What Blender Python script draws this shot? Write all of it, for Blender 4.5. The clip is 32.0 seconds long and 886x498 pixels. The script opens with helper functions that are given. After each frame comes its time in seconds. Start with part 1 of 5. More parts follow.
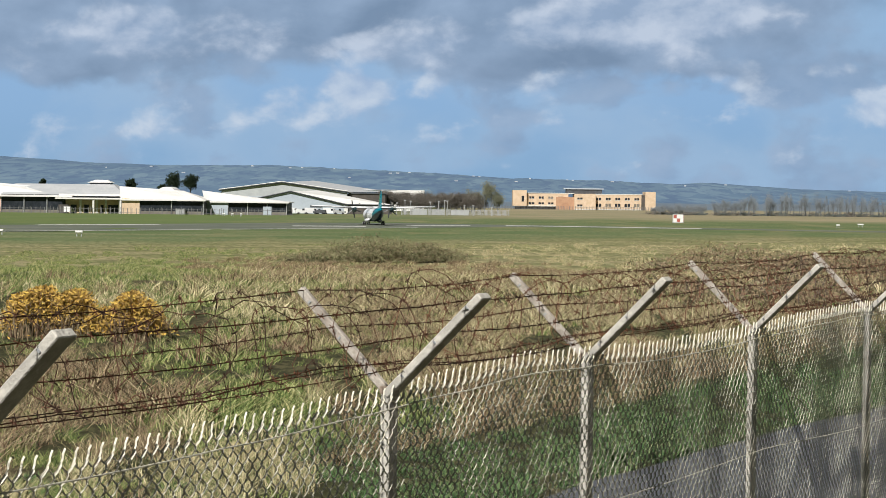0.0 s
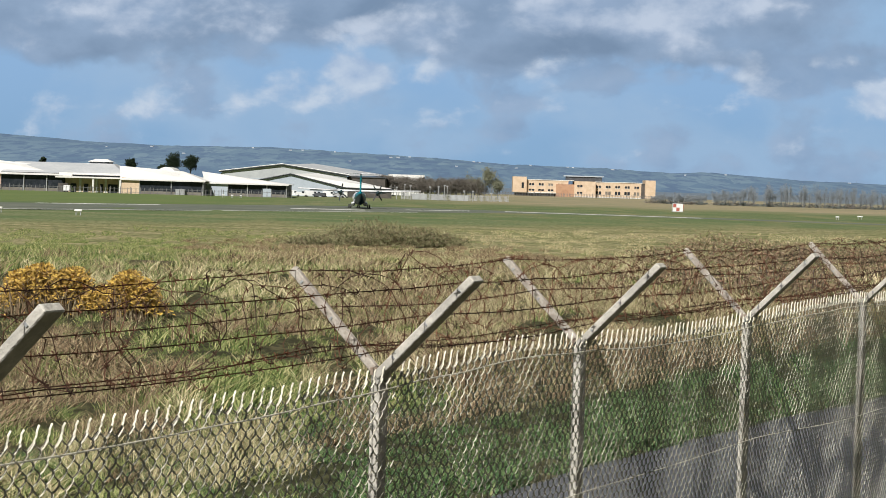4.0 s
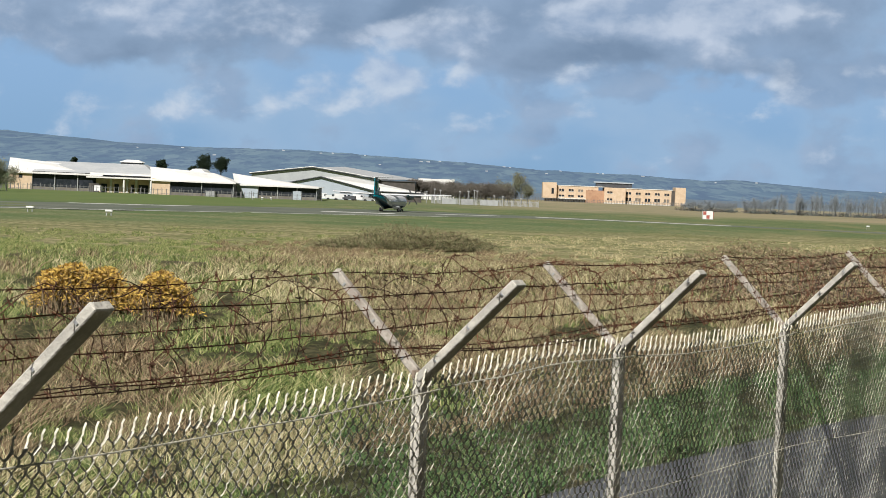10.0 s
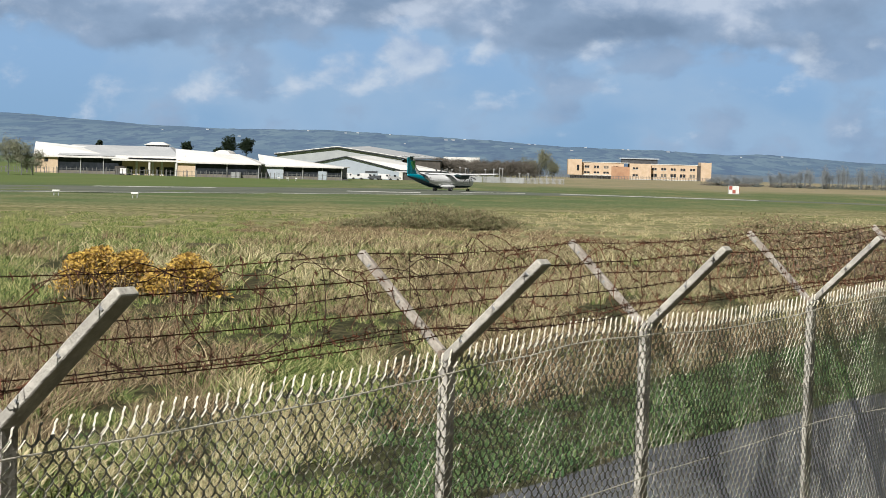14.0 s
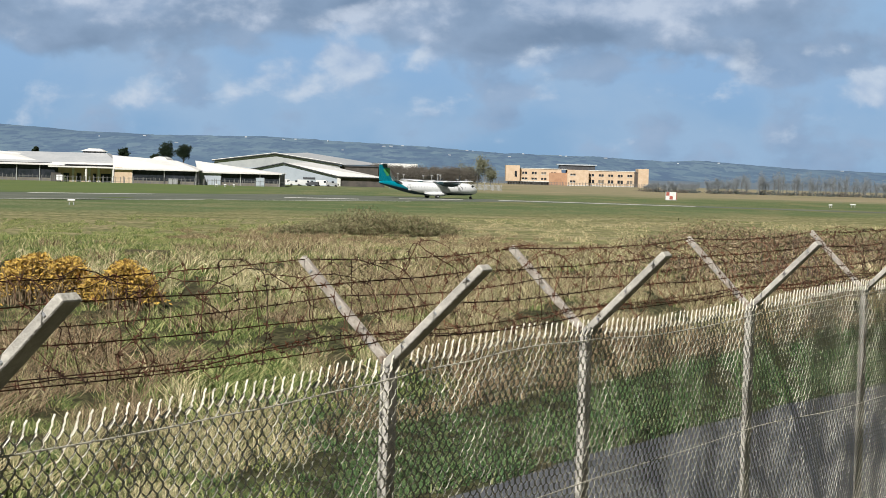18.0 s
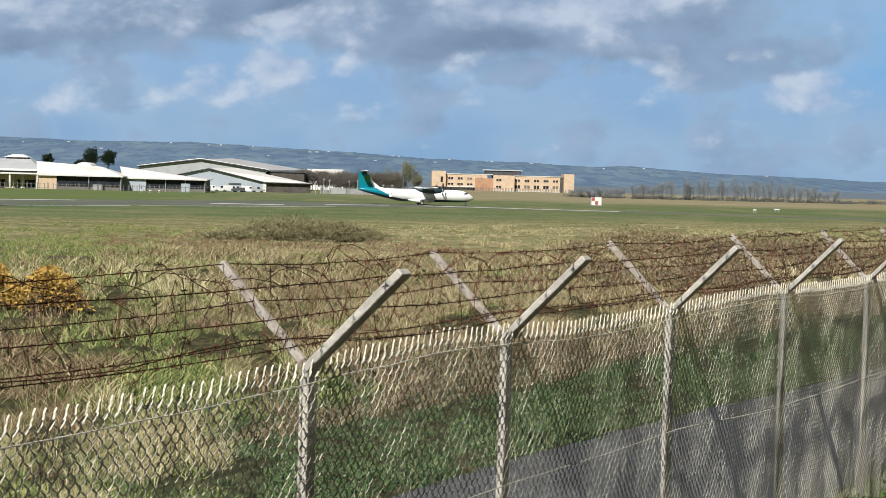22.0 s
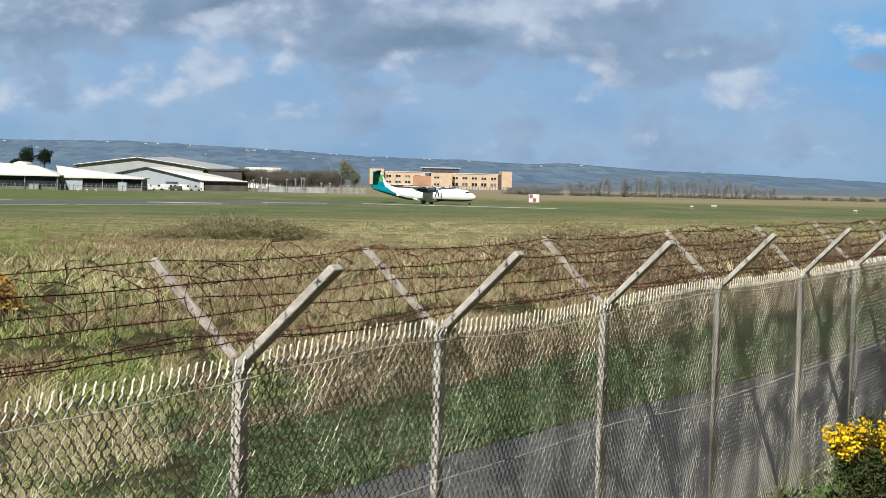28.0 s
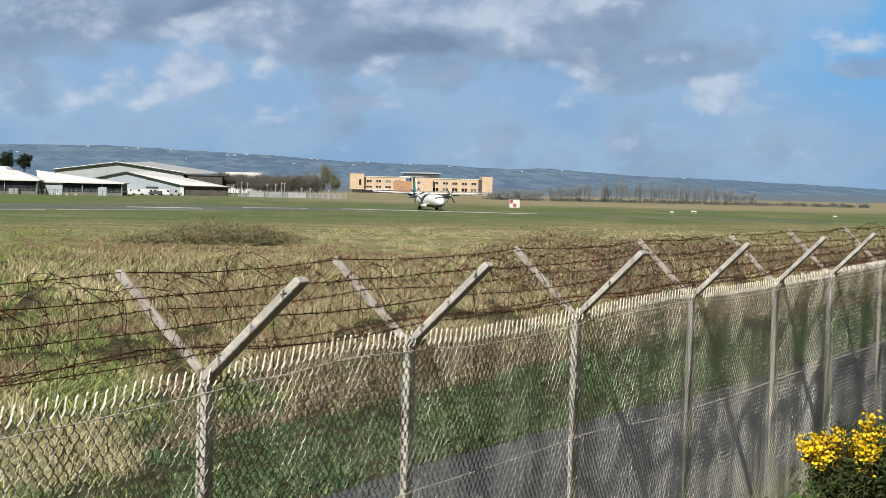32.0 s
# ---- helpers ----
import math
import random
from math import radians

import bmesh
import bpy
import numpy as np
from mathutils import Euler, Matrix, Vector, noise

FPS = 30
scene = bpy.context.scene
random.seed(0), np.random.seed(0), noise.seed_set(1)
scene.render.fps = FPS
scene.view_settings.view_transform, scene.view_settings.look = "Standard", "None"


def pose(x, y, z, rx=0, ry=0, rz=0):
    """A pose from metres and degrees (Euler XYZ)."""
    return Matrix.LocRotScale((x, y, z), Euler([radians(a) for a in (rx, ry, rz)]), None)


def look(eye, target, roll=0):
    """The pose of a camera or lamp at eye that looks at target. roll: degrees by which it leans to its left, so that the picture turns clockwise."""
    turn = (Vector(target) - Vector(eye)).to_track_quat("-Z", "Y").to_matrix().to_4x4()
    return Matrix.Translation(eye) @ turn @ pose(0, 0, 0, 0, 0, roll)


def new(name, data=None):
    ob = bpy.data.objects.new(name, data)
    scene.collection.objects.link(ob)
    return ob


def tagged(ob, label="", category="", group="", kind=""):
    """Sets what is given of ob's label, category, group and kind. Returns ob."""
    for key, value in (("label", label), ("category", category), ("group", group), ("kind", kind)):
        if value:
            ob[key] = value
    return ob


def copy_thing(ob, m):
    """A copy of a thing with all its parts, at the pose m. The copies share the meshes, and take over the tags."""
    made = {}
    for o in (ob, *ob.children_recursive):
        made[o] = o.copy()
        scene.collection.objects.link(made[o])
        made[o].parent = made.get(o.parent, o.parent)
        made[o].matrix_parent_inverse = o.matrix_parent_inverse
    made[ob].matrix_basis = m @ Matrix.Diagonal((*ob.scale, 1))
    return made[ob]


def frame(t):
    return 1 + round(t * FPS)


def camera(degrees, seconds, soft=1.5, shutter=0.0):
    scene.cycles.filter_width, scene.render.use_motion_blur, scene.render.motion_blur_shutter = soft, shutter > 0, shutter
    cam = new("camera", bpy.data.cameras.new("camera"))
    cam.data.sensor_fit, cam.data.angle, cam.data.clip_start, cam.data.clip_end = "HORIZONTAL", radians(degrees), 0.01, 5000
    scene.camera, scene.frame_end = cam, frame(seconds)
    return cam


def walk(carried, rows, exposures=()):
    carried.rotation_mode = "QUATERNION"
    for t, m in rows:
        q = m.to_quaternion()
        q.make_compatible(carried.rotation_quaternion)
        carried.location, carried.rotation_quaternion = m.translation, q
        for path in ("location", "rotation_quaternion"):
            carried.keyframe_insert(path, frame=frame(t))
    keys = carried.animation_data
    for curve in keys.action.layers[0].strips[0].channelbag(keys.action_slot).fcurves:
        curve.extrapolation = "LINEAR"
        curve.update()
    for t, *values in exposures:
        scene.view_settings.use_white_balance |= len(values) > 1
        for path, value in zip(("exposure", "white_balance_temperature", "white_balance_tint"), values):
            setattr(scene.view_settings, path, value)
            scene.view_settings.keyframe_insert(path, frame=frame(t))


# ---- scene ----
cam = camera(22.46, 32.0, soft=0.8)

# seconds, eye x y z, then degrees: turn to the left from +y, tilt up, lean to the left
PATH = [
    (0.0, 0.000, 0.000, 6.500, 0.000, -1.363, 0.630),
    (0.5, 0.003, -0.010, 6.501, -0.132, -1.478, 0.349),
    (1.0, 0.030, 0.016, 6.493, -0.067, -1.685, 0.594),
    (1.5, 0.043, 0.024, 6.496, 0.212, -1.875, 0.774),
    (2.0, 0.045, 0.028, 6.493, 0.439, -2.013, 1.050),
    (2.5, 0.049, 0.004, 6.487, 0.222, -2.132, 1.251),
    (4.5, 0.009, 0.025, 6.488, 0.035, -1.535, 1.688),
    (5.0, -0.009, 0.007, 6.489, 0.490, -1.359, 1.905),
    (5.5, -0.022, -0.004, 6.486, 0.808, -1.254, 2.045),
    (6.0, -0.021, 0.013, 6.486, 0.921, -1.175, 2.145),
    (6.5, -0.016, 0.011, 6.487, 1.033, -1.192, 1.997),
    (7.0, -0.019, 0.013, 6.486, 1.208, -1.189, 1.919),
    (7.5, -0.026, 0.005, 6.487, 1.299, -1.253, 2.064),
    (8.0, -0.026, 0.008, 6.482, 1.347, -1.314, 2.182),
    (8.5, -0.021, 0.013, 6.482, 1.239, -1.425, 2.268),
    (9.0, -0.021, 0.021, 6.484, 1.095, -1.593, 2.187),
    (9.5, -0.025, 0.012, 6.483, 0.958, -1.697, 2.209),
    (10.0, -0.032, 0.007, 6.482, 0.716, -1.653, 2.294),
    (10.5, -0.039, 0.002, 6.481, 0.450, -1.464, 2.497),
    (11.0, -0.026, 0.025, 6.483, 0.115, -1.298, 2.769),
    (11.5, -0.022, 0.020, 6.481, -0.012, -1.277, 2.847),
    (12.0, -0.021, 0.019, 6.486, 0.121, -1.329, 2.782),
    (12.5, -0.037, 0.000, 6.480, 0.545, -1.515, 2.411),
    (13.0, -0.033, 0.006, 6.495, 1.027, -1.707, 1.998),
    (13.5, -0.024, 0.014, 6.490, 1.424, -1.967, 1.580),
    (15.5, -0.034, 0.009, 6.489, 0.643, -2.656, 1.464),
    (16.0, -0.023, -0.003, 6.478, 0.135, -2.609, 1.600),
    (16.5, -0.014, 0.002, 6.483, -0.119, -2.467, 1.499),
    (17.0, -0.029, 0.009, 6.489, -0.197, -2.327, 1.274),
    (17.5, -0.035, 0.005, 6.488, -0.196, -2.161, 1.359),
    (18.0, -0.040, -0.002, 6.487, -0.219, -2.027, 1.505),
    (18.5, -0.056, 0.012, 6.483, -0.393, -1.938, 1.509),
    (19.0, -0.050, 0.006, 6.488, -0.565, -1.830, 1.443),
    (19.5, -0.039, -0.009, 6.486, -0.714, -1.811, 1.276),
    (20.0, -0.033, 0.003, 6.477, -0.866, -1.901, 1.096),
    (20.5, -0.023, -0.002, 6.480, -1.043, -2.005, 1.021),
    (21.0, -0.006, -0.006, 6.481, -1.355, -2.098, 1.116),
    (21.5, -0.009, -0.004, 6.480, -1.760, -2.059, 1.274),
    (22.0, -0.011, -0.019, 6.483, -2.109, -1.836, 1.441),
    (22.5, -0.017, -0.016, 6.481, -2.396, -1.755, 1.427),
    (23.0, -0.019, -0.012, 6.480, -2.469, -1.744, 1.456),
    (23.5, -0.012, -0.015, 6.478, -2.459, -1.794, 1.629),
    (24.0, -0.023, -0.016, 6.476, -2.486, -1.801, 1.872),
    (24.5, -0.015, -0.014, 6.472, -2.761, -1.705, 1.752),
    (25.0, -0.011, -0.007, 6.481, -3.146, -1.642, 1.697),
    (25.5, -0.003, -0.019, 6.482, -3.490, -1.594, 1.418),
    (26.0, -0.004, -0.018, 6.479, -3.660, -1.633, 1.219),
    (26.5, 0.000, -0.024, 6.484, -3.689, -1.722, 1.258),
    (28.5, 0.016, -0.018, 6.473, -3.690, -1.865, 1.184),
    (29.0, 0.005, -0.016, 6.474, -3.670, -1.737, 1.101),
    (29.5, 0.001, -0.016, 6.475, -3.652, -1.618, 0.964),
    (30.0, 0.017, -0.011, 6.496, -3.748, -1.513, 1.005),
    (30.5, 0.056, 0.014, 6.513, -3.910, -1.483, 0.988),
    (31.0, 0.062, 0.010, 6.514, -4.042, -1.553, 1.129),
    (31.5, 0.064, 0.015, 6.509, -4.118, -1.652, 1.177),
    (32.0, 0.073, 0.023, 6.503, -4.193, -1.717, 1.297),
]


def gaze(x, y, z, turn, tilt, lean):
    """A camera pose from its eye and three angles in degrees."""
    a, b = radians(turn), radians(tilt)
    ahead = Vector((-math.sin(a) * math.cos(b), math.cos(a) * math.cos(b), math.sin(b)))
    eye = Vector((x, y, z))
    return look(eye, eye + ahead, lean)


walk(cam, [(row[0], gaze(*row[1:])) for row in PATH])
scene.view_settings.exposure = 0.2

# ---- light: a bright sun from behind the left shoulder, a sky of broken cloud ----
SUN_EL, SUN_TO = 43.0, Vector((-0.385, -0.923, 0)).normalized()
sun = new("sun", bpy.data.lights.new("sun", "SUN"))
sun.data.energy, sun.data.angle, sun.data.color = 5.0, radians(0.6), (1.0, 0.97, 0.915)
to_sun = Vector((SUN_TO.x * math.cos(radians(SUN_EL)), SUN_TO.y * math.cos(radians(SUN_EL)), math.sin(radians(SUN_EL))))
sun.matrix_world = look((0, 0, 60), Vector((0, 0, 60)) - to_sun)


class Nodes:
    """Short hand for building a node tree."""

    def __init__(self, tree):
        self.tree = tree

    def add(self, kind, **props):
        node = self.tree.nodes.new(kind)
        for key, value in props.items():
            if key == "operation":
                node.operation = value
            elif key == "blend":
                node.data_type, node.blend_type = "RGBA", value
        return node

    def put(self, socket, value):
        if isinstance(value, bpy.types.NodeSocket):
            self.tree.links.new(value, socket)
        else:
            socket.default_value = value

    def math(self, op, a, b=0.0, c=0.0, clamp=False):
        node = self.tree.nodes.new("ShaderNodeMath")
        node.operation, node.use_clamp = op, clamp
        for socket, value in zip(node.inputs, (a, b, c)):
            self.put(socket, value)
        return node.outputs[0]

    def mix(self, factor, a, b, blend="MIX"):
        node = self.tree.nodes.new("ShaderNodeMix")
        node.data_type, node.blend_type = "RGBA", blend
        self.put(node.inputs[0], factor)
        self.put(node.inputs[6], a if isinstance(a, bpy.types.NodeSocket) else (*a, 1.0))
        self.put(node.inputs[7], b if isinstance(b, bpy.types.NodeSocket) else (*b, 1.0))
        return node.outputs[2]

    def noise(self, vector, scale, detail=4.0, rough=0.55, distortion=0.0):
        node = self.tree.nodes.new("ShaderNodeTexNoise")
        if vector is not None:
            self.put(node.inputs["Vector"], vector)
        node.inputs["Scale"].default_value, node.inputs["Detail"].default_value = scale, detail
        node.inputs["Roughness"].default_value, node.inputs["Distortion"].default_value = rough, distortion
        return node.outputs["Fac"]

    def ramp(self, value, low, high, to_low=0.0, to_high=1.0):
        node = self.tree.nodes.new("ShaderNodeMapRange")
        node.interpolation_type = "SMOOTHSTEP"
        self.put(node.inputs[0], value)
        for n, v in zip(range(1, 5), (low, high, to_low, to_high)):
            self.put(node.inputs[n], v)
        return node.outputs[0]

    def scaled(self, vector, x, y, z):
        node = self.tree.nodes.new("ShaderNodeVectorMath")
        node.operation = "MULTIPLY"
        self.put(node.inputs[0], vector)
        node.inputs[1].default_value = (x, y, z)
        return node.outputs[0]


world = bpy.data.worlds.new("sky")
scene.world, world.use_nodes = world, True
wt = Nodes(world.node_tree)
world.node_tree.nodes.clear()
sky = world.node_tree.nodes.new("ShaderNodeTexSky")
sky.sky_type, sky.sun_disc = "NISHITA", False
sky.sun_elevation, sky.sun_rotation = radians(SUN_EL), math.atan2(SUN_TO.x, SUN_TO.y)
sky.air_density, sky.dust_density, sky.ozone_density = 1.0, 0.6, 1.5
coord = world.node_tree.nodes.new("ShaderNodeTexCoord").outputs["Generated"]
split = world.node_tree.nodes.new("ShaderNodeSeparateXYZ")
wt.put(split.inputs[0], coord)
# flat cloud coordinates: bearing and height of the line of sight, both as tangents
AZ = wt.math("DIVIDE", split.outputs[0], wt.math("MAXIMUM", wt.math("ABSOLUTE", split.outputs[1]), 0.05))
EL = split.outputs[2]
flat = world.node_tree.nodes.new("ShaderNodeCombineXYZ")
wt.put(flat.inputs[0], AZ)
wt.put(flat.inputs[1], wt.math("MULTIPLY", EL, 1.5))
wt.put(flat.inputs[2], split.outputs[1])
CLOUD = flat.outputs[0]


def swell(banks):
    """Soft hills of density round bearings and heights, added up."""
    value = 0.0
    for az, el, w, h, amount in banks:
        dx = wt.math("MULTIPLY", wt.math("SUBTRACT", AZ, az), 1.0 / w)
        dy = wt.math("MULTIPLY", wt.math("SUBTRACT", EL, el), 1.0 / h)
        r = wt.math("ADD", wt.math("MULTIPLY", dx, dx), wt.math("MULTIPLY", dy, dy))
        value = wt.math("ADD", wt.ramp(r, 0.0, 1.6, amount, 0.0), value)
    return value


def shifted(x, y):
    node = world.node_tree.nodes.new("ShaderNodeVectorMath")
    wt.put(node.inputs[0], CLOUD)
    node.inputs[1].default_value = (x, y, 0.0)
    return node.outputs[0]


def lumps(vector, scale, rough):
    return wt.noise(vector, scale, 9.0, rough, 0.12)


GREY_BANKS = [(-0.095, 0.046, 0.02, 0.006, 0.16), (0.03, 0.044, 0.06, 0.012, 0.14), (0.155, 0.050, 0.04, 0.009, 0.20), (0.06, 0.024, 0.08, 0.006, 0.08), (0.275, 0.054, 0.035, 0.006, 0.22), (0.10, 0.058, 0.10, 0.012, 0.12), (0.24, 0.09, 0.05, 0.012, -0.2), (-0.16, 0.095, 0.10, 0.010, 0.1)]
WHITE_PUFFS = [(-0.055, 0.042, 0.034, 0.012, 0.20), (-0.046, 0.050, 0.010, 0.008, 0.14), (-0.012, 0.049, 0.030, 0.007, 0.18), (0.055, 0.050, 0.034, 0.008, 0.16), (0.13, 0.056, 0.014, 0.008, 0.22), (0.17, 0.058, 0.016, 0.005, 0.18), (0.205, 0.042, 0.028, 0.010, 0.24), (0.28, 0.066, 0.032, 0.010, 0.22), (-0.13, 0.035, 0.06, 0.010, 0.06)]
DECK_PATCHES = [(-0.125, 0.071, 0.055, 0.012, 0.22), (-0.02, 0.064, 0.040, 0.010, 0.14), (0.03, 0.072, 0.03, 0.010, 0.12), (0.085, 0.078, 0.050, 0.016, 0.30), (0.11, 0.088, 0.030, 0.016, 0.28)]
DECK_FOOT = 0.053
HAZE_LOW, HAZE_MID = (2.46, 4.15, 6.32), (2.74, 4.50, 6.94)
BLUE_GAP, PALE_CLOUD = (1.80, 4.40, 7.75), (3.40, 4.90, 6.83)
GREY_DARK, GREY_LIGHT, GREY_LOW = (1.89, 2.75, 4.08), (3.26, 4.40, 6.12), (2.41, 3.55, 5.30)
WHITE_LOW, WHITE_HIGH = (3.50, 4.70, 6.63), (5.58, 6.50, 7.75)
PATCH_LOW, PATCH_HIGH = (3.02, 4.05, 5.71), (5.6, 6.4, 7.7)
# lower sky, paling and bluing upwards, clear blue to the east
body = wt.mix(wt.ramp(EL, 0.008, 0.05), HAZE_LOW, HAZE_MID)
gap = wt.math("MULTIPLY", wt.ramp(wt.math("ADD", AZ, wt.math("MULTIPLY", EL, 1.6)), 0.25, 0.34), wt.ramp(EL, 0.015, 0.06))
body = wt.mix(gap, body, BLUE_GAP)
body = wt.mix(wt.ramp(lumps(CLOUD, 13.0, 0.5), 0.38, 0.62, 0.0, 0.75), body, PALE_CLOUD)
# low grey heaps under the deck, lit from the upper left
heap_n, heap_s = lumps(CLOUD, 26.0, 0.50), lumps(shifted(-0.006, 0.012), 26.0, 0.50)
heap = wt.ramp(wt.math("ADD", heap_n, swell(GREY_BANKS)), 0.55, 0.70, 0.0, 0.85)
heap_lit = wt.math("MULTIPLY_ADD", wt.math("SUBTRACT", heap_n, heap_s), 3.5, 0.35, True)
sky_colour = wt.mix(heap, body, wt.mix(heap_lit, GREY_LOW, GREY_LIGHT))
# pale sunlit heads
puff_n, puff_s = lumps(CLOUD, 34.0, 0.52), lumps(shifted(-0.005, 0.009), 34.0, 0.52)
puff = wt.ramp(wt.math("ADD", puff_n, swell(WHITE_PUFFS)), 0.57, 0.78, 0.0, 0.92)
puff_lit = wt.math("MULTIPLY_ADD", wt.math("SUBTRACT", puff_n, puff_s), 3.6, 0.50, True)
sky_colour = wt.mix(puff, sky_colour, wt.mix(puff_lit, WHITE_LOW, WHITE_HIGH))
# the deck of grey cloud over them, with a scalloped foot, soft folds and paler patches
fold, fold_s = lumps(CLOUD, 15.0, 0.50), lumps(shifted(-0.008, 0.014), 15.0, 0.50)
foot = wt.math("ADD", EL, wt.math("ADD", wt.math("MULTIPLY", wt.math("SUBTRACT", fold, 0.5), 0.05), wt.math("MULTIPLY", wt.math("SUBTRACT", heap_n, 0.5), 0.03)))
side = wt.math("ADD", wt.math("ADD", AZ, wt.math("MULTIPLY", EL, -0.5)), wt.math("MULTIPLY", wt.math("SUBTRACT", fold, 0.5), 0.25))
deck = wt.math("MULTIPLY", wt.ramp(foot, DECK_FOOT - 0.004, DECK_FOOT + 0.006, 0.0, 0.95), wt.ramp(side, 0.11, 0.20, 1.0, 0.0))
deck_lit = wt.math("MULTIPLY_ADD", wt.math("SUBTRACT", fold, fold_s), 3.0, 0.40, True)
deck_tone = wt.mix(deck_lit, GREY_DARK, GREY_LIGHT)
patch = wt.ramp(wt.math("ADD", puff_n, swell(DECK_PATCHES)), 0.52, 0.80, 0.0, 0.9)
deck_tone = wt.mix(patch, deck_tone, wt.mix(puff_lit, PATCH_LOW, PATCH_HIGH))
seen_sky = wt.mix(deck, sky_colour, deck_tone)
# behind, beside and above the view: broken cloud in a blue sky
cover = wt.ramp(wt.noise(coord, 2.2, 6.0, 0.55), 0.5, 0.66, 0.0, 0.55)
around = wt.ramp(wt.math("ABSOLUTE", AZ), 0.35, 0.6, 0.0, 1.0)
ahead = wt.ramp(split.outputs[1], 0.0, 0.3, 0.0, 1.0)
inside = wt.math("MULTIPLY", ahead, wt.math("SUBTRACT", 1.0, around))
inside = wt.math("MULTIPLY", inside, wt.ramp(EL, 0.11, 0.2, 1.0, 0.0))
# 94 percent black is mixed in, so shaded sides get less fill
other_sky = wt.mix(0.94, wt.mix(cover, sky.outputs[0], (4.0, 4.5, 5.4)), (0.0, 0.0, 0.0))
back = world.node_tree.nodes.new("ShaderNodeBackground")
wt.put(back.inputs[0], wt.mix(inside, other_sky, seen_sky))
back.inputs[1].default_value = 0.086
out = world.node_tree.nodes.new("ShaderNodeOutputWorld")
wt.put(out.inputs[0], back.outputs[0])

# ---- materials ----
def material(name, one, two, scale=3.0, rough=0.8, metal=0.0, bump=0.0, bump_scale=40.0, fine=0.15, spec=0.5, space="Object", random_hue=0.0):
    """Two colours mixed by a broad noise, fine grain on top, and a bump."""
    m = bpy.data.materials.new(name)
    m.use_nodes = True
    nt = Nodes(m.node_tree)
    shader = m.node_tree.nodes["Principled BSDF"]
    where = m.node_tree.nodes.new("ShaderNodeTexCoord").outputs[space]
    broad = nt.ramp(nt.noise(where, scale, 5.0, 0.6), 0.35, 0.65)
    grain = nt.noise(where, scale * 9.0, 3.0, 0.6)
    colour = nt.mix(broad, one, two)
    colour = nt.mix(nt.math("MULTIPLY", nt.ramp(grain, 0.35, 0.75), fine), colour, tuple(c * 0.45 for c in one))
    if random_hue:
        info = m.node_tree.nodes.new("ShaderNodeObjectInfo").outputs["Random"]
        colour = nt.mix(nt.math("MULTIPLY", info, random_hue), colour, tuple(c * 0.5 for c in two))
    nt.put(shader.inputs["Base Color"], colour)
    shader.inputs["Metallic"].default_value = metal
    nt.put(shader.inputs["Roughness"], nt.ramp(grain, 0.3, 0.7, max(rough - 0.08, 0.02), min(rough + 0.08, 1.0)))
    shader.inputs["Specular IOR Level"].default_value = spec
    if bump:
        node = m.node_tree.nodes.new("ShaderNodeBump")
        node.inputs["Strength"].default_value, node.inputs["Distance"].default_value = bump, 0.02
        nt.put(node.inputs["Height"], nt.noise(where, bump_scale, 4.0, 0.6))
        nt.put(shader.inputs["Normal"], node.outputs[0])
    return m


def foliage(name, colours, gloss=0.75):
    """Leaves or blades: one colour for each island, picked along a ramp."""
    m = bpy.data.materials.new(name)
    m.use_nodes = True
    nt = Nodes(m.node_tree)
    shader = m.node_tree.nodes["Principled BSDF"]
    pick = m.node_tree.nodes.new("ShaderNodeNewGeometry").outputs["Random Per Island"]
    ramp = m.node_tree.nodes.new("ShaderNodeValToRGB")
    nt.put(ramp.inputs[0], pick)
    ramp.color_ramp.elements[0].color = (*colours[0], 1)
    ramp.color_ramp.elements[1].color = (*colours[-1], 1)
    for n, c in enumerate(colours[1:-1], 1):
        ramp.color_ramp.elements.new(n / (len(colours) - 1)).color = (*c, 1)
    nt.put(shader.inputs["Base Color"], ramp.outputs[0])
    shader.inputs["Roughness"].default_value = gloss
    shader.inputs["Specular IOR Level"].default_value = 0.2
    return m


POST_GREY = material("weathered_post", (0.64, 0.61, 0.54), (0.42, 0.40, 0.36), 6.0, 0.85, 0, 0.5, 60, 0.35)
POST_RUST = material("rust_stain", (0.20, 0.12, 0.08), (0.34, 0.28, 0.22), 14.0, 0.9, 0, 0.4, 60, 0.4)
POST_OLD = material("browned_post", (0.54, 0.49, 0.43), (0.28, 0.235, 0.195), 9.0, 0.9, 0, 0.5, 60, 0.45)
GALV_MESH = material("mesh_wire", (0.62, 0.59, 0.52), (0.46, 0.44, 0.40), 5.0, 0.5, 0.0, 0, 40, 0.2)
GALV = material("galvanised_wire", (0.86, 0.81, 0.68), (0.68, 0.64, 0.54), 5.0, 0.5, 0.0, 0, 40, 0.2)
RUST_WIRE = material("rusty_wire", (0.05, 0.027, 0.018), (0.20, 0.080, 0.042), 1.5, 0.9, 0.1, 0, 40, 0.3)
ASPHALT = material("asphalt", (0.062, 0.068, 0.080), (0.110, 0.116, 0.128), 0.5, 0.9, 0, 0.4, 60, 0.35)
RUNWAY = material("runway_asphalt", (0.105, 0.125, 0.095), (0.15, 0.16, 0.125), 0.06, 0.9, 0, 0, 40, 0.2)
PAINT = material("runway_paint", (0.80, 0.79, 0.75), (0.62, 0.62, 0.58), 0.4, 0.8, 0, 0, 40, 0.2)
FENCE_GREY = material("fence_steel", (0.16, 0.16, 0.16), (0.12, 0.12, 0.12), 0.5, 0.6)
